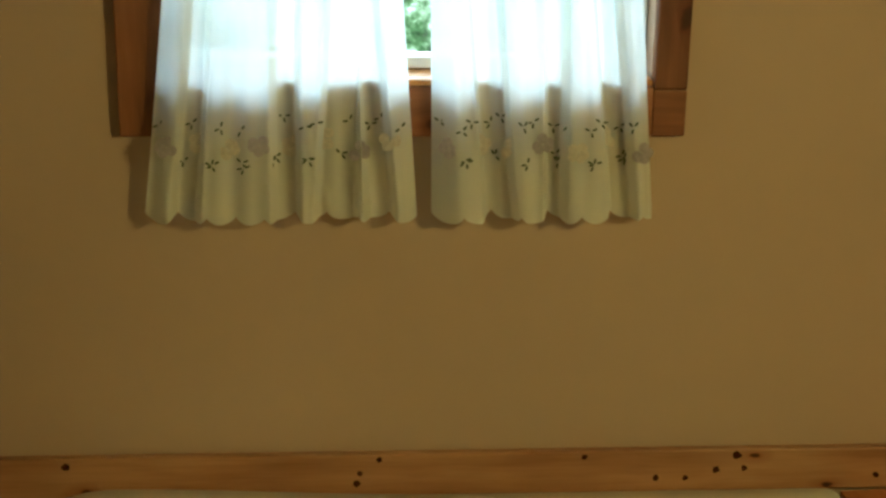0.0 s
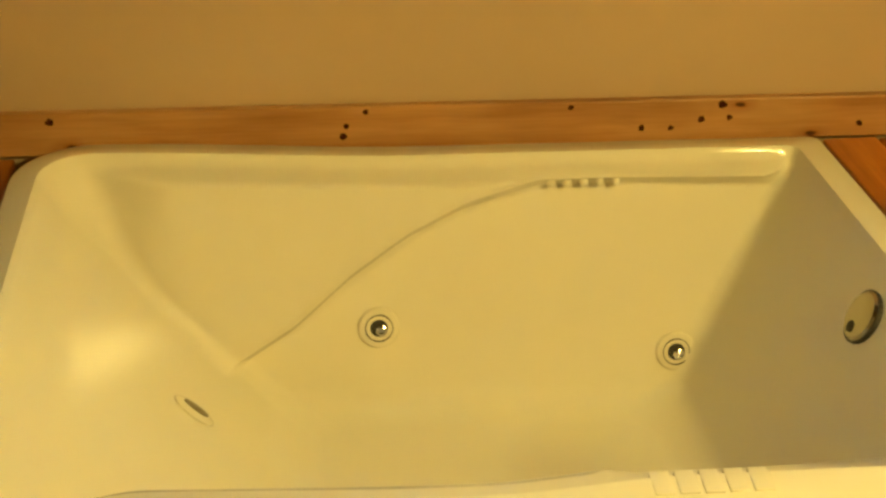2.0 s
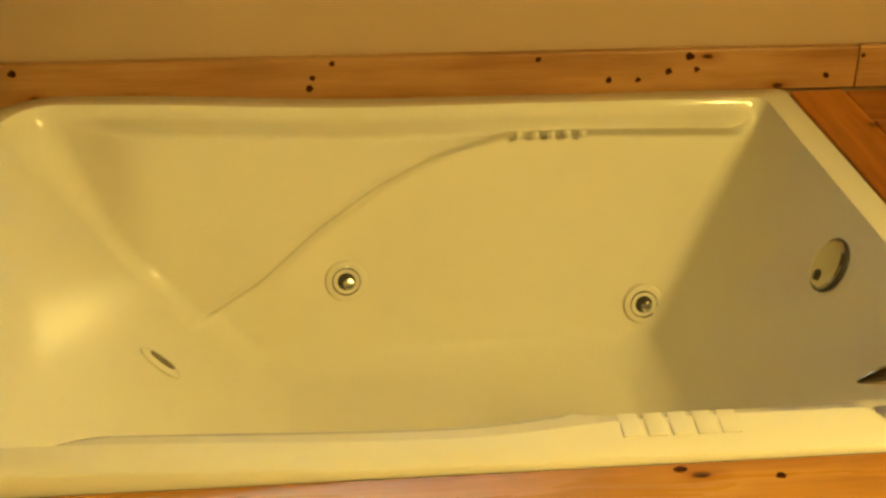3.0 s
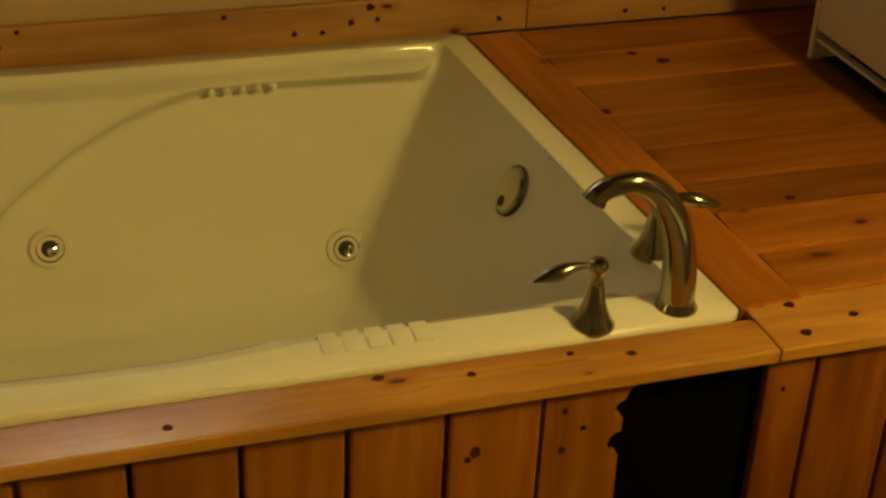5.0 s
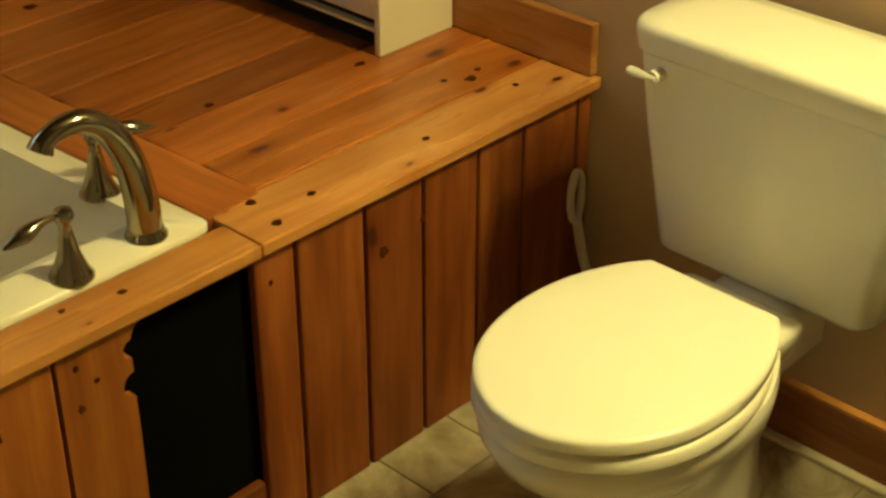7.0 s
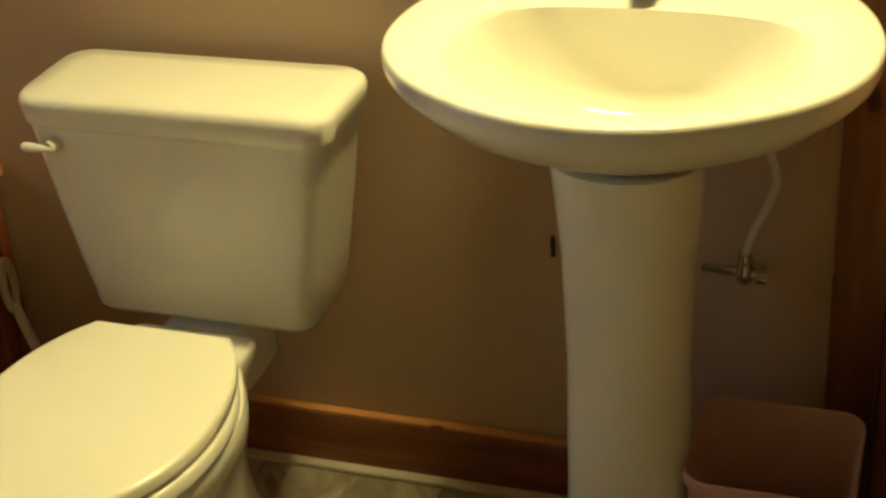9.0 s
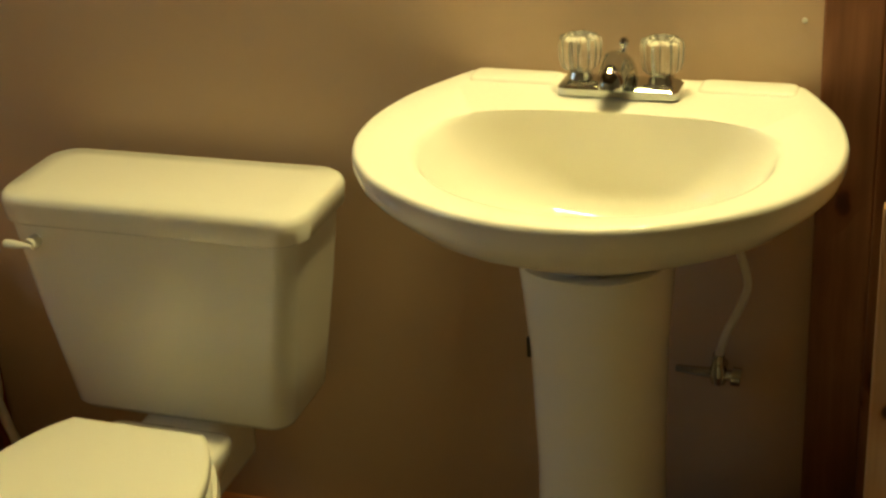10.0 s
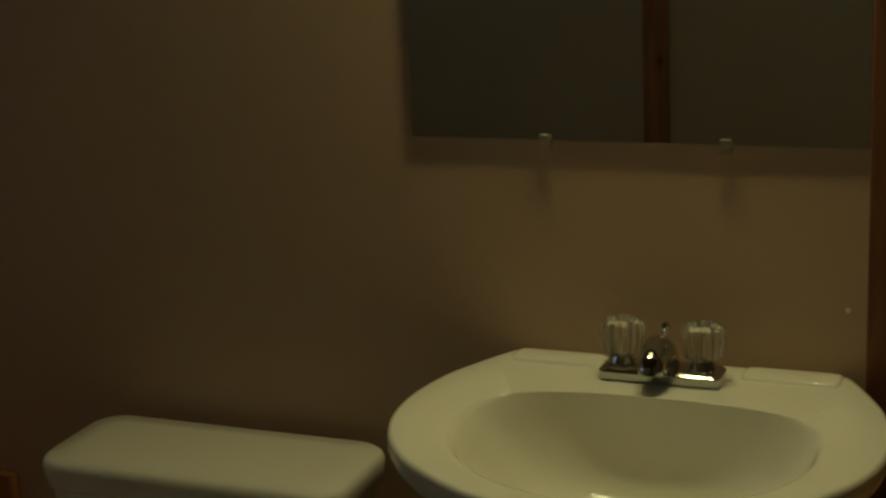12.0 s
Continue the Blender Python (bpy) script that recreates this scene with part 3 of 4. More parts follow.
def tub_ring(depth, n=60):
    """The inside of the tub at a depth from 0 (rim) to 1 (floor edge), as a ring of rounded-rectangle points."""
    z = RIM - 0.012 - depth * (RIM - 0.012 - FLOOR)
    left = -2.075 + 0.36 * depth + 0.02 * depth * depth
    right = -0.832 - 0.205 * depth
    back = -0.078 - 0.115 * depth
    front = -0.966 + 0.125 * depth
    fillet = 0.032 * max(0.0, (depth - 0.90) / 0.10) ** 2.2
    left, right, back, front = left + fillet, right - fillet, back - fillet, front + fillet
    big, small = 0.075 - 0.040 * smooth(0.0, 0.4, depth), 0.018 + 0.020 * depth + fillet
    corners = ((right, back, small), (left, back, big), (left, front, big), (right, front, small))
    sign = ((1, 1), (-1, 1), (-1, -1), (1, -1))
    pts = []
    for k in range(4):
        (x0, y0, r), (sx, sy) = corners[k], sign[k]
        (x1, y1, r1), (tx, ty) = corners[(k + 1) % 4], sign[(k + 1) % 4]
        cx, cy, ex, ey = x0 - sx * r, y0 - sy * r, x1 - tx * r1, y1 - ty * r1
        for i in range(12):
            a = radians(90 * k + 90 * i / 12)
            pts.append([cx + r * math.cos(a), cy + r * math.sin(a), z])
        a = radians(90 * k + 90)
        p0 = (cx + r * math.cos(a), cy + r * math.sin(a))
        p1 = (ex + r1 * math.cos(a), ey + r1 * math.sin(a))
        for i in range(n):
            s = i / n
            pts.append([p0[0] + (p1[0] - p0[0]) * s, p0[1] + (p1[1] - p0[1]) * s, z])
    for p in pts:
        x, y = p[0], p[1]
        # the end by the tap leans a little across
        p[0] += 0.055 * smooth(-1.3, -0.8, x) * (-y - 0.1)
        # armrests stand proud above a sweeping line, on both long sides
        w = smooth(-2.02, -1.86, x) * (1 - smooth(-0.90, -0.83, x))
        lift = min(1.0, max(0.0, 0.5 + (z - arm_line(x)) / 0.036)) * 0.050 * w * smooth(0.0, 0.03, depth)
        if y > -0.3:
            p[1] -= lift * smooth(-0.30, -0.16, y)
        elif y < -0.74:
            p[1] += lift * (1 - smooth(-0.86, -0.74, y))
        # a wider ledge by the tap
        if y < -0.8:
            p[1] += 0.024 * smooth(-1.46, -1.22, x) * (1 - smooth(0.05, 0.16, depth))
        # the rim swells towards the backrest
        p[2] += 0.018 * (1 - smooth(-2.0, -1.45, x)) * (1 - smooth(0, 0.12, depth))
    return pts


def flange(inset, z, n=60):
    """The outer edge of the tub as a ring that matches tub_ring()."""
    pts = []
    cs = ((-0.775 - inset, -0.024 - inset, 0.02), (-2.125 + inset, -0.024 - inset, 0.13), (-2.125 + inset, -1.018 + inset, 0.06), (-0.716 - inset, -1.018 + inset, 0.02))
    for k, (x, y, r) in enumerate(cs):
        sx, sy = (1, -1, -1, 1)[k], (1, 1, -1, -1)[k]
        x2, y2, r2 = cs[(k + 1) % 4]
        s2x, s2y = (1, -1, -1, 1)[(k + 1) % 4], (1, 1, -1, -1)[(k + 1) % 4]
        c, e = (x - sx * r, y - sy * r), (x2 - s2x * r2, y2 - s2y * r2)
        for i in range(12):
            a = radians(90 * k + 90 * i / 12)
            pts.append([c[0] + r * math.cos(a), c[1] + r * math.sin(a), z])
        a = radians(90 * k + 90)
        p0 = (c[0] + r * math.cos(a), c[1] + r * math.sin(a))
        p1 = (e[0] + r2 * math.cos(a), e[1] + r2 * math.sin(a))
        for i in range(n):
            s = i / n
            pts.append([p0[0] + (p1[0] - p0[0]) * s, p0[1] + (p1[1] - p0[1]) * s, z])
    for p in pts:
        if z > DECK + 0.002:
            p[2] += 0.018 * (1 - smooth(-2.0, -1.45, p[0]))
    return pts


bm = bmesh.new()
rings = [flange(0.0, DECK - 0.004), flange(0.0, RIM - 0.003), flange(0.004, RIM)]
first = tub_ring(0.0)
mid_rim = [[a[0] * 0.12 + b[0] * 0.88, a[1] * 0.12 + b[1] * 0.88, max(a[2], b[2]) + 0.005] for a, b in zip(rings[-1], first)]
rings += [mid_rim, first]
steps = 96
rings += [tub_ring(k / steps) for k in range(1, steps + 1)]
last = rings[-1]
cx, cy = sum(p[0] for p in last) / len(last), sum(p[1] for p in last) / len(last)
for s, dz in ((0.97, -0.004), (0.93, -0.0065), (0.7, -0.009), (0.35, -0.012), (0.05, -0.014)):
    rings.append([(cx + (p[0] - cx) * s, cy + (p[1] - cy) * s, FLOOR + dz) for p in last])
loft(bm, rings, False, True)
shell = part("shell", bm, acrylic, tub, smooth=60)


def disc(name, mid, normal, rows, mat, parent, n=24, label="", squash=1.0, widen=1.0):
    """A small turned fitting on a wall: rows of radius, height along the normal."""
    q = Vector(normal).to_track_quat("Z", "Y").to_matrix()
    bm = bmesh.new()
    loft(bm, [[Vector(mid) + q @ Vector((widen * r * math.cos(2 * math.pi * k / n), squash * r * math.sin(2 * math.pi * k / n), h)) for k in range(n)] for r, h in rows])
    return part(name, bm, mat, parent, label, smooth=35)


def jet(mid, normal):
    """A whirlpool nozzle: an acrylic collar, a chrome ring and a dark eye."""
    nn = Vector(normal).normalized()
    collar = disc("jet", mid, nn, ((0.036, -0.01), (0.036, 0.003), (0.033, 0.006), (0.024, 0.007)), acrylic, tub, label="whirlpool nozzle in the tub wall")
    disc("ring", Vector(mid) + 0.006 * nn, nn, ((0.0245, -0.004), (0.0245, 0.002), (0.0235, 0.003), (0.022, 0.002), (0.021, -0.002)), chrome, collar)
    disc("eye", Vector(mid) + 0.006 * nn, nn, ((0.0215, -0.004), (0.0215, 0.0), (0.012, 0.0015)), dark_metal, collar)
    disc("nozzle", Vector(mid) + 0.0085 * nn + Vector((0.004, 0, -0.004)), nn, ((0.011, -0.003), (0.010, 0.003), (0.0055, 0.005), (0.005, 0.001)), chrome, collar, 14)


def on_wall(side, a, z):
    """The place on the tub's inside at height z; a is the place along that wall."""
    axis = 0 if side == "back" else 1
    best = None
    for ring in rings[5 : 5 + steps]:
        for x, y, h in ring:
            if (side == "back" and y < -0.3) or (side == "left" and x > -1.6) or (side == "right" and x < -1.1):
                continue
            d = ((x, y)[axis] - a) ** 2 + (h - z) ** 2
            if best is None or d < best[0]:
                best = (d, Vector((x, y, h)))
    return best[1]


jet(on_wall("back", -1.548, 0.212), (0, -1, 0.28))
jet(on_wall("back", -1.028, 0.154), (0, -1, 0.28))
inlet_at = on_wall("left", -0.396, 0.2285)
inlet = disc("air_inlet", inlet_at, (1, 0.15, 0.95), ((0.040, -0.01), (0.040, 0.003), (0.030, 0.007)), acrylic, tub, label="narrow air inlet in the backrest", widen=0.5)
disc("eye", inlet_at + Vector((0.005, 0.0, 0.006)), (1, 0.15, 0.95), ((0.026, -0.006), (0.025, 0.001), (0.010, 0.002)), nickel, inlet, 16, widen=0.38)
plate_at = on_wall("right", -0.500, 0.415)
overflow = disc("overflow_plate", plate_at, (-1, 0.05, 0.50), ((0.040, -0.02), (0.040, 0.004), (0.036, 0.008), (0.02, 0.009)), satin, tub, label="satin chrome overflow plate")
disc("gasket", plate_at, (-1, 0.05, 0.50), ((0.043, -0.02), (0.043, 0.003), (0.039, 0.0035)), dark_metal, overflow)
disc("slot", plate_at + Vector((-0.018, 0, -0.015)), (-1, 0.05, 0.50), ((0.009, -0.008), (0.009, 0.001), (0.006, 0.002)), dark_metal, overflow, 14)
for k in range(5):
    part("grip_rib", boxed(-1.258 + 0.027 * k, -1.244 + 0.027 * k, -0.1100, -0.088, 0.446, 0.464, 0.006), acrylic, tub, smooth=50)
    part("grip_rib", boxed(-1.269 + 0.0295 * k, -1.2450 + 0.0295 * k, -0.984, -0.941, RIM - 0.020, RIM + 0.0055, 0.0015), acrylic, tub, smooth=50)

# ---- tub tap ----
tap = root("tub_faucet", (-0.78, -0.94, RIM), "brushed nickel tub faucet with arched spout and two levers", "faucet")
bm = bmesh.new()
turned(bm, ((0.0285, RIM), (0.0285, RIM + 0.003), (0.0255, RIM + 0.007), (0.0235, RIM + 0.014)), -0.797, -0.982)
part("spout_base", bm, nickel, tap, smooth=40)
path = spline([(-0.797, -0.982, RIM + 0.008), (-0.799, -0.982, RIM + 0.060), (-0.811, -0.982, RIM + 0.118), (-0.836, -0.981, RIM + 0.166), (-0.868, -0.980, RIM + 0.189), (-0.899, -0.979, RIM + 0.190), (-0.920, -0.978, RIM + 0.181), (-0.928, -0.978, RIM + 0.170)], 6)
part("spout", tube(bmesh.new(), path, [0.0230 - 0.0090 * smooth(0, 0.8, i / (len(path) - 1)) + 0.0025 * smooth(0.85, 1, i / (len(path) - 1)) for i in range(len(path))], 20), nickel, tap, smooth=50)


def lever(x, y, way):
    """A bell-shaped handle base with a lever."""
    bm = bmesh.new()
    turned(bm, ((0.0285, RIM), (0.0285, RIM + 0.003), (0.0255, RIM + 0.007), (0.0215, RIM + 0.015), (0.0145, RIM + 0.034), (0.0095, RIM + 0.060), (0.0075, RIM + 0.074), (0.0105, RIM + 0.079), (0.0135, RIM + 0.087), (0.011, RIM + 0.095), (0.004, RIM + 0.099)), x, y)
    base = part("handle_base", bm, nickel, tap, smooth=40)
    w = Vector(way).normalized()
    p = Vector((x, y, RIM + 0.088))
    pts = spline([p, p + 0.03 * w + Vector((0, 0, 0.003)), p + 0.06 * w - Vector((0, 0, 0.004)), p + 0.088 * w - Vector((0, 0, 0.010))], 5)
    r = [0.0055, 0.0045, 0.004, 0.004, 0.0045, 0.0055, 0.007, 0.0085, 0.0098, 0.0104, 0.0102, 0.009, 0.007, 0.005, 0.0035, 0.002]
    part("lever", tube(bmesh.new(), pts, r[: len(pts)], 14, 0.75), nickel, base, smooth=50)


lever(-0.920, -0.995, (-0.95, -0.05, 0))
lever(-0.772, -0.848, (0.95, -0.25, 0))

# ---- baseboard heater on the deck, raised to shade the corner ----
heater = root("raised_baseboard_heater", (-0.11, -0.52, DECK), "white enamelled baseboard heater on the pine deck, unseen top raised to shade the corner", "heater")
# the unseen upper part is added height that casts shade into the north-east corner
part("end_cap", boxed(-0.192, -0.022, -0.797, -0.783, DECK, DECK + 0.62, 0.003), heater_enamel, heater)
part("end_cap", boxed(-0.192, -0.022, -0.262, -0.248, DECK, DECK + 0.62, 0.003), heater_enamel, heater)
part("front_panel", boxed(-0.190, -0.182, -0.7825, -0.2625, DECK + 0.060, DECK + 0.61, 0.003), heater_enamel, heater)
part("lip", boxed(-0.186, -0.170, -0.7825, -0.2625, DECK + 0.036, DECK + 0.043, 0.002), heater_enamel, heater, "narrow damper lip")
part("bottom_plate", boxed(-0.168, -0.032, -0.7825, -0.2625, DECK + 0.001, DECK + 0.004), dark_metal, heater, "dark bottom plate")
part("top_panel", boxed(-0.190, -0.024, -0.7825, -0.2625, DECK + 0.612, DECK + 0.62, 0.002), heater_enamel, heater)
part("back_plate", boxed(-0.030, -0.022, -0.7825, -0.2625, DECK + 0.001, DECK + 0.61), dark_metal, heater, "dark back plate")
fins = bmesh.new()
tube(fins, [(-0.10, -0.78, DECK + 0.10), (-0.10, -0.265, DECK + 0.10)], [0.012, 0.012])
for k in range(50):
    box(fins, -0.135, -0.065, -0.775 + k * 0.0102, -0.774 + k * 0.0102, DECK + 0.065, DECK + 0.135)
part("fin_element", fins, dark_metal, heater)

# ---- toilet ----
TY = -1.521
toilet = root("toilet", (-0.40, TY, 0.0), "cream white two-piece toilet with closed lid", "toilet")
bm = bmesh.new()
rings = []
for z, hx, hy, cx in ((0.358, 0.060, 0.150, -0.112), (0.363, 0.074, 0.166, -0.114), (0.375, 0.080, 0.173, -0.117), (0.45, 0.083, 0.185, -0.118), (0.55, 0.086, 0.202, -0.120), (0.672, 0.089, 0.219, -0.122)):
    rings.append(rounded(cx, TY, hx, hy, 0.030, z, 8))
loft(bm, rings)
part("tank", bm, china, toilet, smooth=50)
bm = bmesh.new()
loft(bm, [rounded(-0.125, TY - 0.003, hx, hy, min(0.040, hx * 0.5), z, 8) for z, hx, hy in ((0.664, 0.090, 0.223), (0.668, 0.093, 0.229), (0.694, 0.094, 0.232), (0.702, 0.092, 0.230), (0.7065, 0.087, 0.225), (0.709, 0.055, 0.19))])
part("tank_lid", bm, china, toilet, smooth=50)
bm = bmesh.new()
tube(bm, [(-0.205, -1.350, 0.640), (-0.229, -1.350, 0.640)], [0.010, 0.009])
tube(bm, spline([(-0.229, -1.356, 0.640), (-0.231, -1.335, 0.641), (-0.229, -1.310, 0.641)], 5), [0.004, 0.004, 0.004, 0.004, 0.005, 0.0055, 0.006, 0.0065, 0.0065, 0.006, 0.004], 12, 0.7)
part("flush_lever", bm, white_plastic, toilet, "white flush lever", smooth=50)


SHAPE = spline([(0.0, 0.61, 0), (0.10, 0.78, 0), (0.26, 0.935, 0), (0.44, 1.0, 0), (0.63, 0.96, 0), (0.80, 0.80, 0), (0.92, 0.54, 0), (0.985, 0.24, 0), (1.0, 0.0, 0)], 5)


def egg(back, front, half, z, square=0.1):
    """A seat outline from its straight back edge (half as wide as square) to its round front."""
    k = square / half
    side = []
    for p in SHAPE:
        g = p.y + (k - 0.61) * max(0.0, 1 - p.x / 0.3) ** 1.3
        side.append((back + (front - back) * p.x, half * g))
    rear = [(back, square * i / 4) for i in range(4)]
    right = rear + side
    pts = [(x, TY + y, z) for x, y in right] + [(x, TY - y, z) for x, y in right[::-1][1:-1]]
    return pts


bm = bmesh.new()
loft(bm, [egg(-0.30, -0.693, 0.161, 0.4005, square=0.099), egg(-0.298, -0.697, 0.164, 0.403, square=0.101), egg(-0.298, -0.697, 0.164, 0.4155, square=0.101), egg(-0.300, -0.694, 0.1615, 0.4195, square=0.099), egg(-0.305, -0.687, 0.155, 0.4210, square=0.095), egg(-0.33, -0.65, 0.12, 0.4225, square=0.08)])
part("lid", bm, seat_plastic, toilet, "closed cream plastic lid", smooth=50)
bm = bmesh.new()
loft(bm, [egg(-0.31, -0.688, 0.160, 0.372, square=0.096), egg(-0.305, -0.695, 0.167, 0.376, square=0.100), egg(-0.305, -0.695, 0.167, 0.391, square=0.100), egg(-0.31, -0.690, 0.163, 0.395, square=0.098)])
part("seat", bm, seat_plastic, toilet, smooth=50)
for y in (-0.055, 0.055):
    part("hinge", boxed(-0.312, -0.285, TY + y - 0.018, TY + y + 0.018, 0.362, 0.408, 0.006), seat_plastic, toilet, smooth=50)
bm = bmesh.new()
rows = [(0.0, -0.15, -0.44, 0.056), (0.02, -0.15, -0.44, 0.054), (0.035, -0.16, -0.43, 0.048), (0.10, -0.17, -0.45, 0.047), (0.17, -0.18, -0.51, 0.062), (0.23, -0.205, -0.585, 0.098), (0.28, -0.235, -0.645, 0.132), (0.315, -0.255, -0.676, 0.155), (0.340, -0.265, -0.690, 0.162), (0.356, -0.268, -0.692, 0.164), (0.366, -0.270, -0.686, 0.160)]
loft(bm, [egg(b, f, h, z, square=min(0.086, h * 0.72) * (1 if z > 0.33 else 0.8)) for z, b, f, h in rows])
part("bowl", bm, china, toilet, smooth=60)
bm = bmesh.new()
loft(bm, [rounded(cx, TY, hx, hy, r, z, 6) for z, cx, hx, hy, r in ((0.235, -0.300, 0.085, 0.050, 0.03), (0.285, -0.285, 0.075, 0.070, 0.028), (0.330, -0.270, 0.062, 0.090, 0.022), (0.358, -0.262, 0.052, 0.098, 0.018), (0.3645, -0.262, 0.049, 0.095, 0.016), (0.3665, -0.262, 0.042, 0.088, 0.012))])
part("tank_shelf", bm, china, toilet, smooth=60)
part("neck", boxed(-0.260, -0.085, TY - 0.066, TY + 0.066, 0.25, 0.3600, 0.018, segments=3), china, toilet, smooth=60)
for s in (-1, 1):
    bm = bmesh.new()
    loft(bm, [oval(-0.275, TY + s * 0.056, 0.070 * k, 0.048 * k, z, 20) for k, z in ((1, 0.0), (1, 0.016), (0.9, 0.026), (0.55, 0.034), (0.3, 0.036))])
    foot = part("foot", bm, china, toilet, smooth=50)
    bm = bmesh.new()
    turned(bm, ((0.011, 0.030), (0.011, 0.039), (0.0045, 0.040), (0.0045, 0.060), (0.002, 0.061)), -0.296, TY + s * 0.058, 8)
    part("bolt", bm, dark_metal, foot, "dark floor bolt")

# ---- toilet brush in the corner ----
brush = root("toilet_brush", (-0.07, -1.165, 0.0), "white plastic toilet brush in its holder", "toilet brush")
bm = bmesh.new()
turned(bm, ((0.045, 0.0), (0.048, 0.01), (0.040, 0.10), (0.036, 0.12), (0.030, 0.125)), -0.07, -1.175)
part("holder", bm, white_plastic, brush, smooth=40)
bm = bmesh.new()
path = spline([(-0.068, -1.170, 0.118), (-0.070, -1.135, 0.19), (-0.078, -1.120, 0.275)], 5)
tube(bm, path, [0.010] * 3 + [0.0085] * (len(path) - 3), 10)
loop = [(-0.080 + 0.0135 * math.cos(2 * math.pi * k / 20), -1.1195, 0.310 + 0.044 * math.sin(2 * math.pi * k / 20)) for k in range(21)]
tube(bm, loop, [0.0068] * 21, 8)
part("handle", bm, white_plastic, brush, "white handle with a hanging loop", smooth=50)

# ---- pedestal basin ----
SY, SZ = -2.143, 0.850
basin = root("pedestal_sink", (-0.24, SY, 0.0), "white china pedestal sink on the wall", "sink")


def polar(outline, cx, cy, n):
    """n points of a closed outline, at even angles about a centre."""
    out = []
    m = len(outline)
    for i in range(n):
        a = 2 * math.pi * i / n
        d = (math.cos(a), math.sin(a))
        best = 0.0
        for k in range(m):
            (x0, y0), (x1, y1) = outline[k], outline[(k + 1) % m]
            x0, y0, x1, y1 = x0 - cx, y0 - cy, x1 - cx, y1 - cy
            den = d[0] * (y1 - y0) - d[1] * (x1 - x0)
            if abs(den) > 1e-12:
                r = (x0 * (y1 - y0) - y0 * (x1 - x0)) / den
                s = (x0 * d[1] - y0 * d[0]) / den
                if r > 0 and -1e-9 <= s <= 1 + 1e-9:
                    best = max(best, r)
        out.append((cx + best * d[0], cy + best * d[1]))
    return out


half = [(p.x, p.y) for p in spline([(-0.004, 0.212, 0), (-0.045, 0.236, 0), (-0.12, 0.270, 0), (-0.21, 0.285, 0), (-0.30, 0.270, 0), (-0.38, 0.220, 0), (-0.44, 0.140, 0), (-0.470, 0.065, 0), (-0.478, 0.0, 0)], 6)]
outline = [(x, SY + y) for x, y in half] + [(x, SY - y) for x, y in half[::-1][1:]]
CX = -0.255
edge = polar(outline, CX, SY, 96)


def scaled(s, z, cx=CX):
    return [(cx + (x - CX) * s * (0.97 if x < CX else 1.0), SY + (y - SY) * s, z) for x, y in edge]


def bowl_ring(k, z):
    """The bowl at a share k of its width: steep at the wall side, sloping in front."""
    pts = []
    for i in range(96):
        a = 2 * math.pi * i / 96
        c, s = math.cos(a), math.sin(a)
        if c > 0:
            x = 0.112 * (1 - max(0.0, 1 - k) ** 2.2) * c ** 0.62
        else:
            x = -0.182 * k * abs(c) ** 0.95
        pts.append((-0.244 + 0.032 * (1 - k) + x, SY - 0.006 + 0.208 * k * math.copysign(abs(s) ** (0.8 if c > 0 else 1.0), s), z))
    return pts


def flat_back(ring):
    return [(min(x, -0.003), y, z) for x, y, z in ring]


bm = bmesh.new()
rings = [scaled(0.32, 0.702, -0.215), scaled(0.50, 0.726, -0.22), scaled(0.70, 0.757, -0.235), scaled(0.86, 0.787), scaled(0.955, 0.810), scaled(0.985, 0.820), scaled(1.0, 0.832), scaled(1.0, 0.842), scaled(0.993, 0.848), scaled(0.975, SZ), scaled(0.90, SZ - 0.002)]
rings += [bowl_ring(1.03, SZ - 0.002), bowl_ring(1.0, SZ - 0.005), bowl_ring(0.975, SZ - 0.012), bowl_ring(0.92, SZ - 0.038), bowl_ring(0.83, SZ - 0.072), bowl_ring(0.70, SZ - 0.102), bowl_ring(0.52, SZ - 0.125), bowl_ring(0.3, SZ - 0.136), bowl_ring(0.15, SZ - 0.139), bowl_ring(0.06, SZ - 0.140)]
loft(bm, [flat_back(r) for r in rings], True, True)
part("basin", bm, china, basin, smooth=60)
for s in (-1, 1):
    bm = bmesh.new()
    loft(bm, [rounded(-0.028, SY + s * 0.148, 0.022 - k, 0.060 - k, 0.010, z, 5) for k, z in ((0, SZ - 0.002), (0.002, SZ + 0.0015), (0.005, SZ + 0.0025))])
    part("ledge", bm, china, basin, smooth=50)
bm = bmesh.new()
loft(bm, [oval(cx, SY - 0.001, hx, hy - 0.004, z, 40, 2.4) for z, hx, hy, cx in ((0.0, 0.105, 0.108, -0.215), (0.02, 0.104, 0.106, -0.215), (0.05, 0.094, 0.094, -0.215), (0.20, 0.086, 0.086, -0.212), (0.42, 0.085, 0.083, -0.210), (0.58, 0.090, 0.087, -0.210), (0.66, 0.096, 0.093, -0.212), (0.7075, 0.100, 0.097, -0.215))])
part("pedestal", bm, china, basin, smooth=60)
disc("drain", (-0.212, SY - 0.006, SZ - 0.1385), (0, 0, 1), ((0.022, -0.003), (0.022, 0.002), (0.015, 0.003)), chrome, basin, label="chrome drain ring")

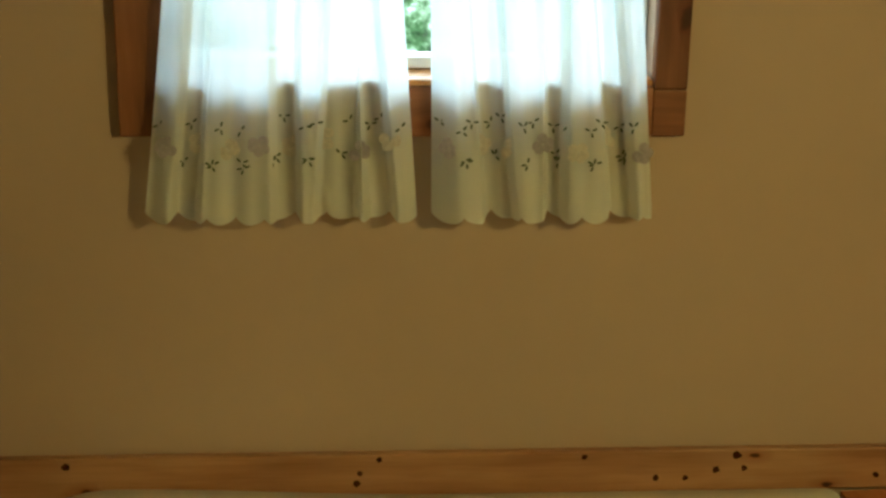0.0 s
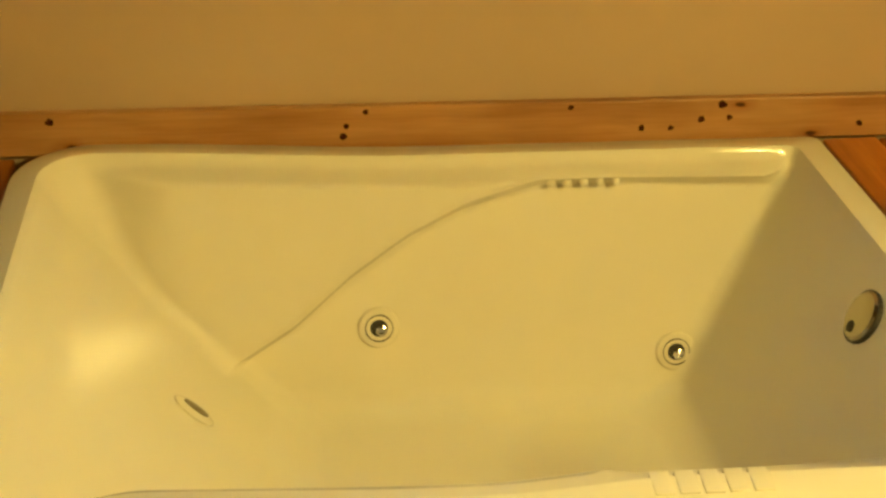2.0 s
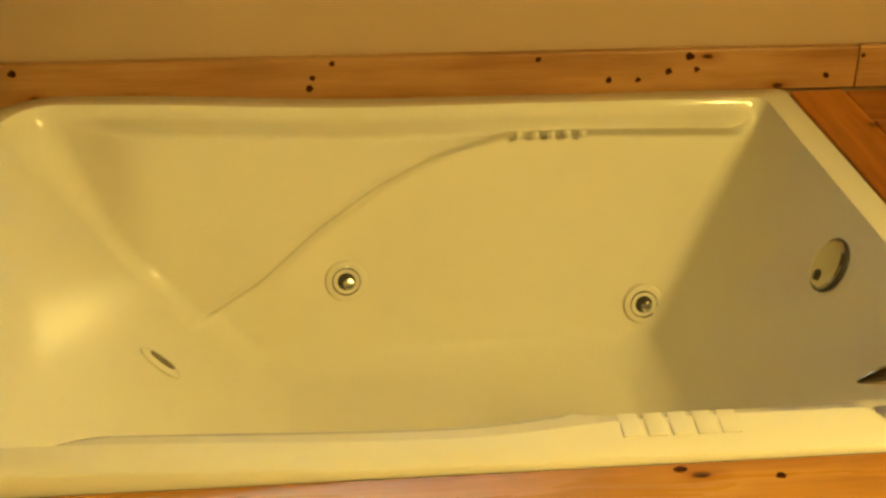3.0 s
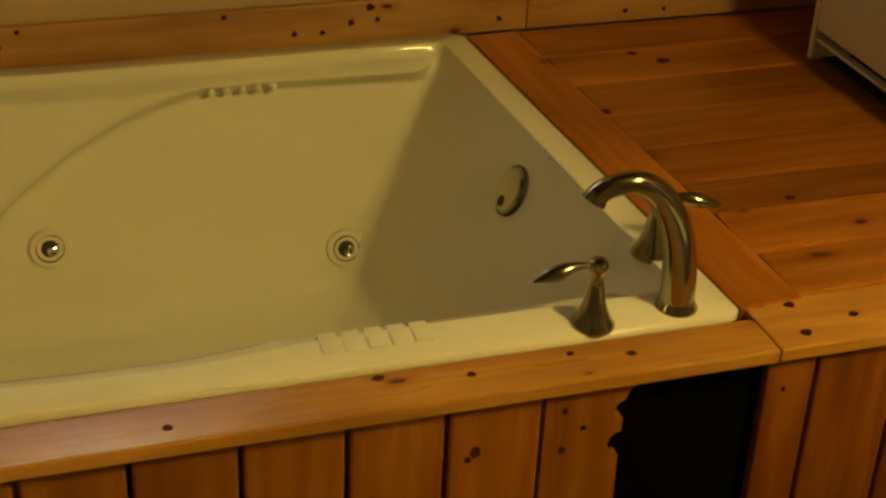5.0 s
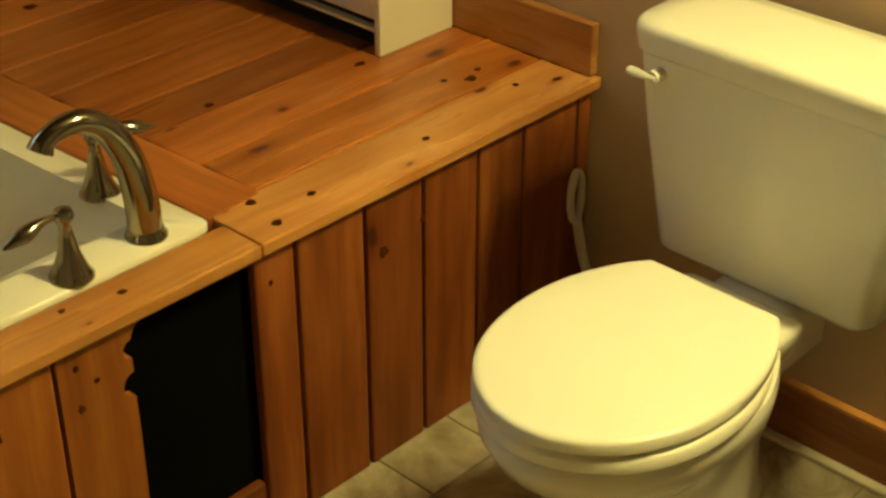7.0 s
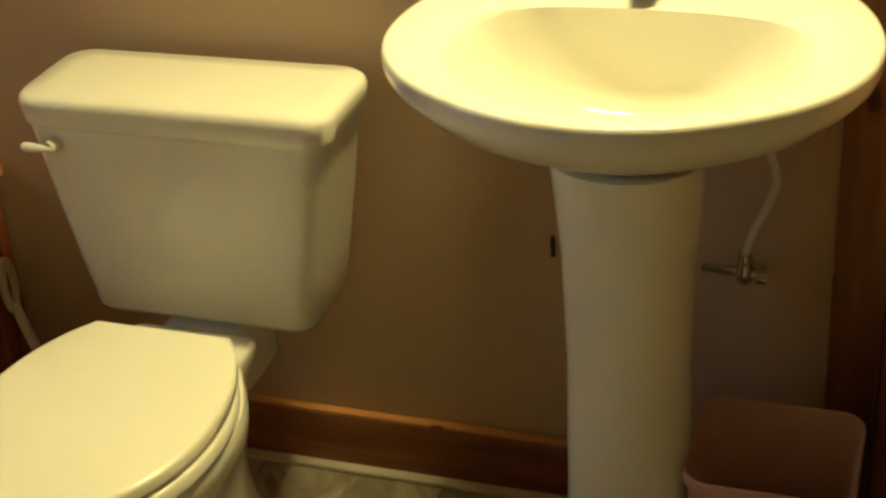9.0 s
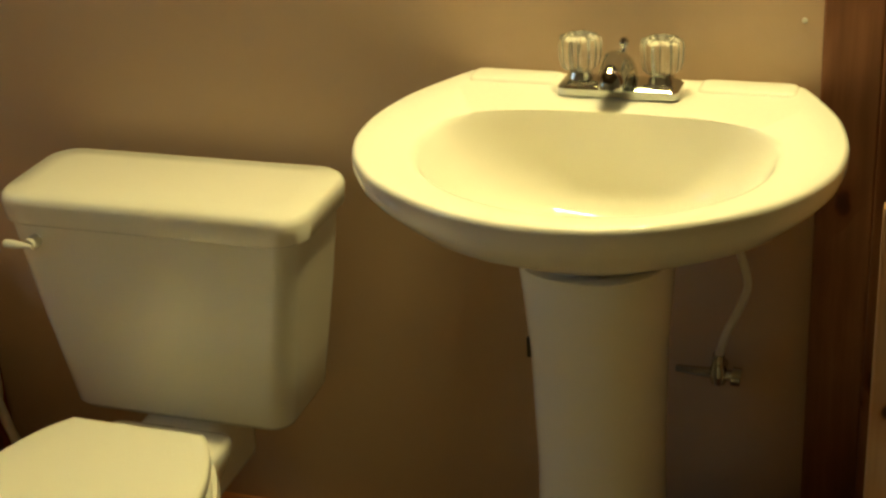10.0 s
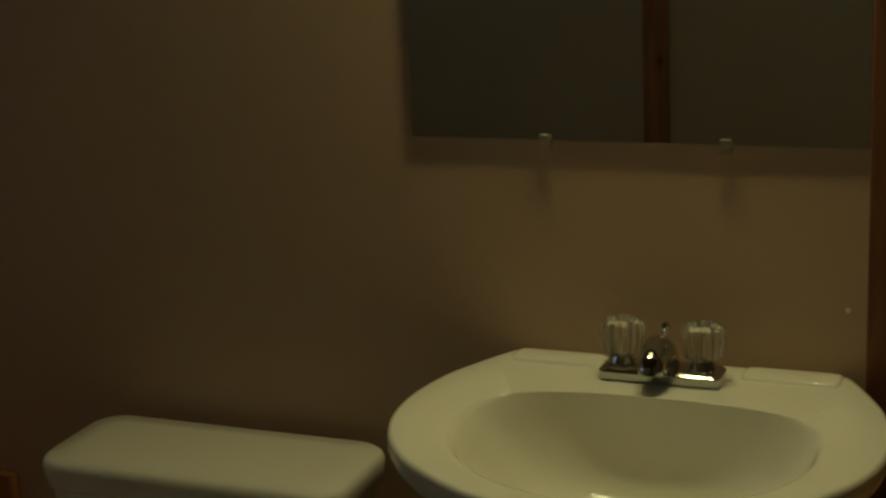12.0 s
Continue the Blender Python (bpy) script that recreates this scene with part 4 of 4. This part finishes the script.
faucet = root("sink_faucet", (-0.066, SY, SZ), "chrome centre-set faucet with clear acrylic knobs", "faucet")
FY = -2.1400
bm = bmesh.new()
loft(bm, [rounded(-0.066, FY, 0.026 - k, 0.0755 - k, 0.010, z, 5) for k, z in ((0, SZ + 0.001), (0, SZ + 0.010), (0.004, SZ + 0.014), (0.01, SZ + 0.016))])
part("base_plate", bm, chrome, faucet, smooth=40)
for y in (-2.0885, -2.1905):
    bm = bmesh.new()
    turned(bm, ((0.017, SZ + 0.012), (0.016, SZ + 0.020), (0.012, SZ + 0.026), (0.011, SZ + 0.032)), -0.064, y, 20)
    hub = part("handle_hub", bm, chrome, faucet, smooth=40)
    bm = bmesh.new()

    def lobed(r, z, y=y):
        return [(-0.064 + r * (1 + 0.10 * math.cos(9 * a)) * math.cos(a), y + r * (1 + 0.10 * math.cos(9 * a)) * math.sin(a), z) for a in (2 * math.pi * k / 64 for k in range(64))]

    loft(bm, [lobed(0.017, SZ + 0.027), lobed(0.022, SZ + 0.032), lobed(0.0245, SZ + 0.042), lobed(0.0255, SZ + 0.062), lobed(0.0235, SZ + 0.068), lobed(0.016, SZ + 0.071), lobed(0.010, SZ + 0.068)])
    knob = part("knob", bm, knob_mat, hub, "clear fluted acrylic knob", smooth=30)
bm = bmesh.new()
path = spline([(-0.060, FY, SZ + 0.012), (-0.066, FY, SZ + 0.030), (-0.080, FY, SZ + 0.038), (-0.098, FY, SZ + 0.036), (-0.114, FY, SZ + 0.030), (-0.120, FY, SZ + 0.020)], 5)
tube(bm, path, [0.025 - 0.009 * i / (len(path) - 1) for i in range(len(path))], 18, 0.8)
part("spout", bm, chrome, faucet, smooth=50)
bm = bmesh.new()
turned(bm, ((0.0025, SZ + 0.012), (0.0025, SZ + 0.052), (0.006, SZ + 0.055), (0.0065, SZ + 0.060), (0.003, SZ + 0.064)), -0.047, FY, 12)
part("pop_up_rod", bm, chrome, faucet, smooth=40)

supply = root("water_supply", (-0.02, -2.26, 0.44), "water stop valve with white riser hose under the sink", "valve")
bm = bmesh.new()
tube(bm, [(-0.004, -2.262, 0.445), (-0.030, -2.262, 0.445)], [0.009, 0.009])
turned(bm, ((0.010, 0.432), (0.012, 0.440), (0.012, 0.452), (0.009, 0.462), (0.008, 0.475)), -0.034, -2.262, 14)
tube(bm, [(-0.034, -2.205, 0.447), (-0.034, -2.262, 0.445), (-0.034, -2.282, 0.444)], [0.005, 0.008, 0.007])
tube(bm, [(-0.034, -2.280, 0.444), (-0.034, -2.292, 0.443)], [0.013, 0.013], 8, 0.6)
part("stop_valve", bm, chrome, supply, smooth=40)
path = spline([(-0.034, -2.262, 0.473), (-0.036, -2.272, 0.51), (-0.042, -2.292, 0.56), (-0.055, -2.300, 0.60), (-0.070, -2.285, 0.66), (-0.080, -2.25, 0.72)], 6)
part("riser_hose", tube(bmesh.new(), path, [0.0055] * len(path), 10), white_plastic, supply, "white plastic riser hose", smooth=50)
tagged(disc("wall_screw", (-0.0005, -2.352, 0.930), (-1, 0, 0), ((0.0035, -0.003), (0.0035, 0.001), (0.001, 0.0015)), white_plastic, None, 10), "tiny pale screw head in the wall", "screw")
tagged(part("wall_anchor", boxed(-0.006, 0.0, -1.992, -1.986, 0.420, 0.452, 0.001), dark_metal), "small dark metal clip on the wall", "wall clip")

# ---- mirror over the basin ----
glass = root("wall_mirror", (-0.003, -2.085, 1.128), "frameless wall mirror held by clear clips", "mirror")
part("mirror_glass", boxed(-0.006, -0.001, -2.374, -1.797, 1.128, 1.74, 0.001, segments=1), mirror_mat, glass)
for y in (-1.979, -2.206):
    part("clip", boxed(-0.012, -0.0005, y - 0.008, y + 0.008, 1.118, 1.137, 0.003), knob_mat, glass, "clear plastic mirror clip", smooth=40)

# ---- waste bin and side cabinet ----
bin_ = root("waste_bin", (-0.19, -2.325, 0.0), "dusty pink plastic waste bin beside the sink", "waste bin")
bm = bmesh.new()
outer = [rounded(-0.190, -2.330, hx, hy, 0.035, z, 7) for z, hx, hy in ((0.0, 0.075, 0.085), (0.006, 0.078, 0.088), (0.26, 0.094, 0.104), (0.268, 0.100, 0.109), (0.279, 0.100, 0.109), (0.281, 0.097, 0.106))]
inner = [rounded(-0.190, -2.330, hx, hy, 0.033, z, 7) for z, hx, hy in ((0.276, 0.093, 0.102), (0.02, 0.074, 0.084))]
loft(bm, outer + inner)
part("body", bm, pink_plastic, bin_, smooth=50)

side = root("side_cabinet", (-0.28, -2.72, 0.0), "narrow pale knotty pine cabinet beside the door casing", "cabinet")
plank("front_panel", (-0.345, -2.582, 0.425), 0.85, 0.215, 0.02, cabinet_wood, side, (0, 90, 0))
plank("front_panel", (-0.345, -2.799, 0.425), 0.85, 0.215, 0.02, cabinet_wood, side, (0, 90, 0))
plank("side_panel", (-0.279, -2.486, 0.425), 0.85, 0.108, 0.02, cabinet_wood, side, (90, 90, 0))
plank("side_panel", (-0.279, -2.896, 0.425), 0.85, 0.108, 0.02, cabinet_wood, side, (90, 90, 0))
plank("back_panel", (-0.219, -2.691, 0.425), 0.85, 0.43, 0.01, cabinet_wood, side, (0, 90, 0))
plank("top", (-0.2795, -2.691, 0.838), 0.385, 0.108, 0.018, cabinet_wood, side, (0, 0, 90))

# ---- floor tiles, laid last ----
TILE = 0.1524
tile_bm = boxed(-TILE / 2 + 0.001, TILE / 2 - 0.001, -TILE / 2 + 0.001, TILE / 2 - 0.001, -0.004, 0.0, 0.0012, segments=1)
tile_me = bpy.data.meshes.new("tile")
tile_bm.to_mesh(tile_me)
tile_bm.free()
tile_me.materials.append(tile_mat)
for i in range(16):
    for j in range(16):
        ob = new("tile", tile_me)
        ob.parent = floor
        ob.location = (-0.036 - TILE * (i + 0.5), -1.049 - TILE * (j + 0.5), 0.0)
bm = bmesh.new()
for i in range(16):
    for j in range(16, 20):
        x, y = -0.036 - TILE * (i + 0.5), -1.049 - TILE * (j + 0.5)
        box(bm, x - TILE / 2 + 0.001, x + TILE / 2 - 0.001, y - TILE / 2 + 0.001, y + TILE / 2 - 0.001, -0.004, 0.0)
tagged(part("tile_field", bm, tile_mat, floor), kind="stuff")

# casing of a doorway across the room
far_door = tagged(root("door_casing_west", (W_WEST, -1.5, 0.0), "dark stained pine casing on the far wall", "casing", kind="structure"))
plank("casing_board", (W_WEST + 0.012, -1.491, 1.02), 2.04, 0.073, 0.022, door_wood, far_door, (0, 90, 0))
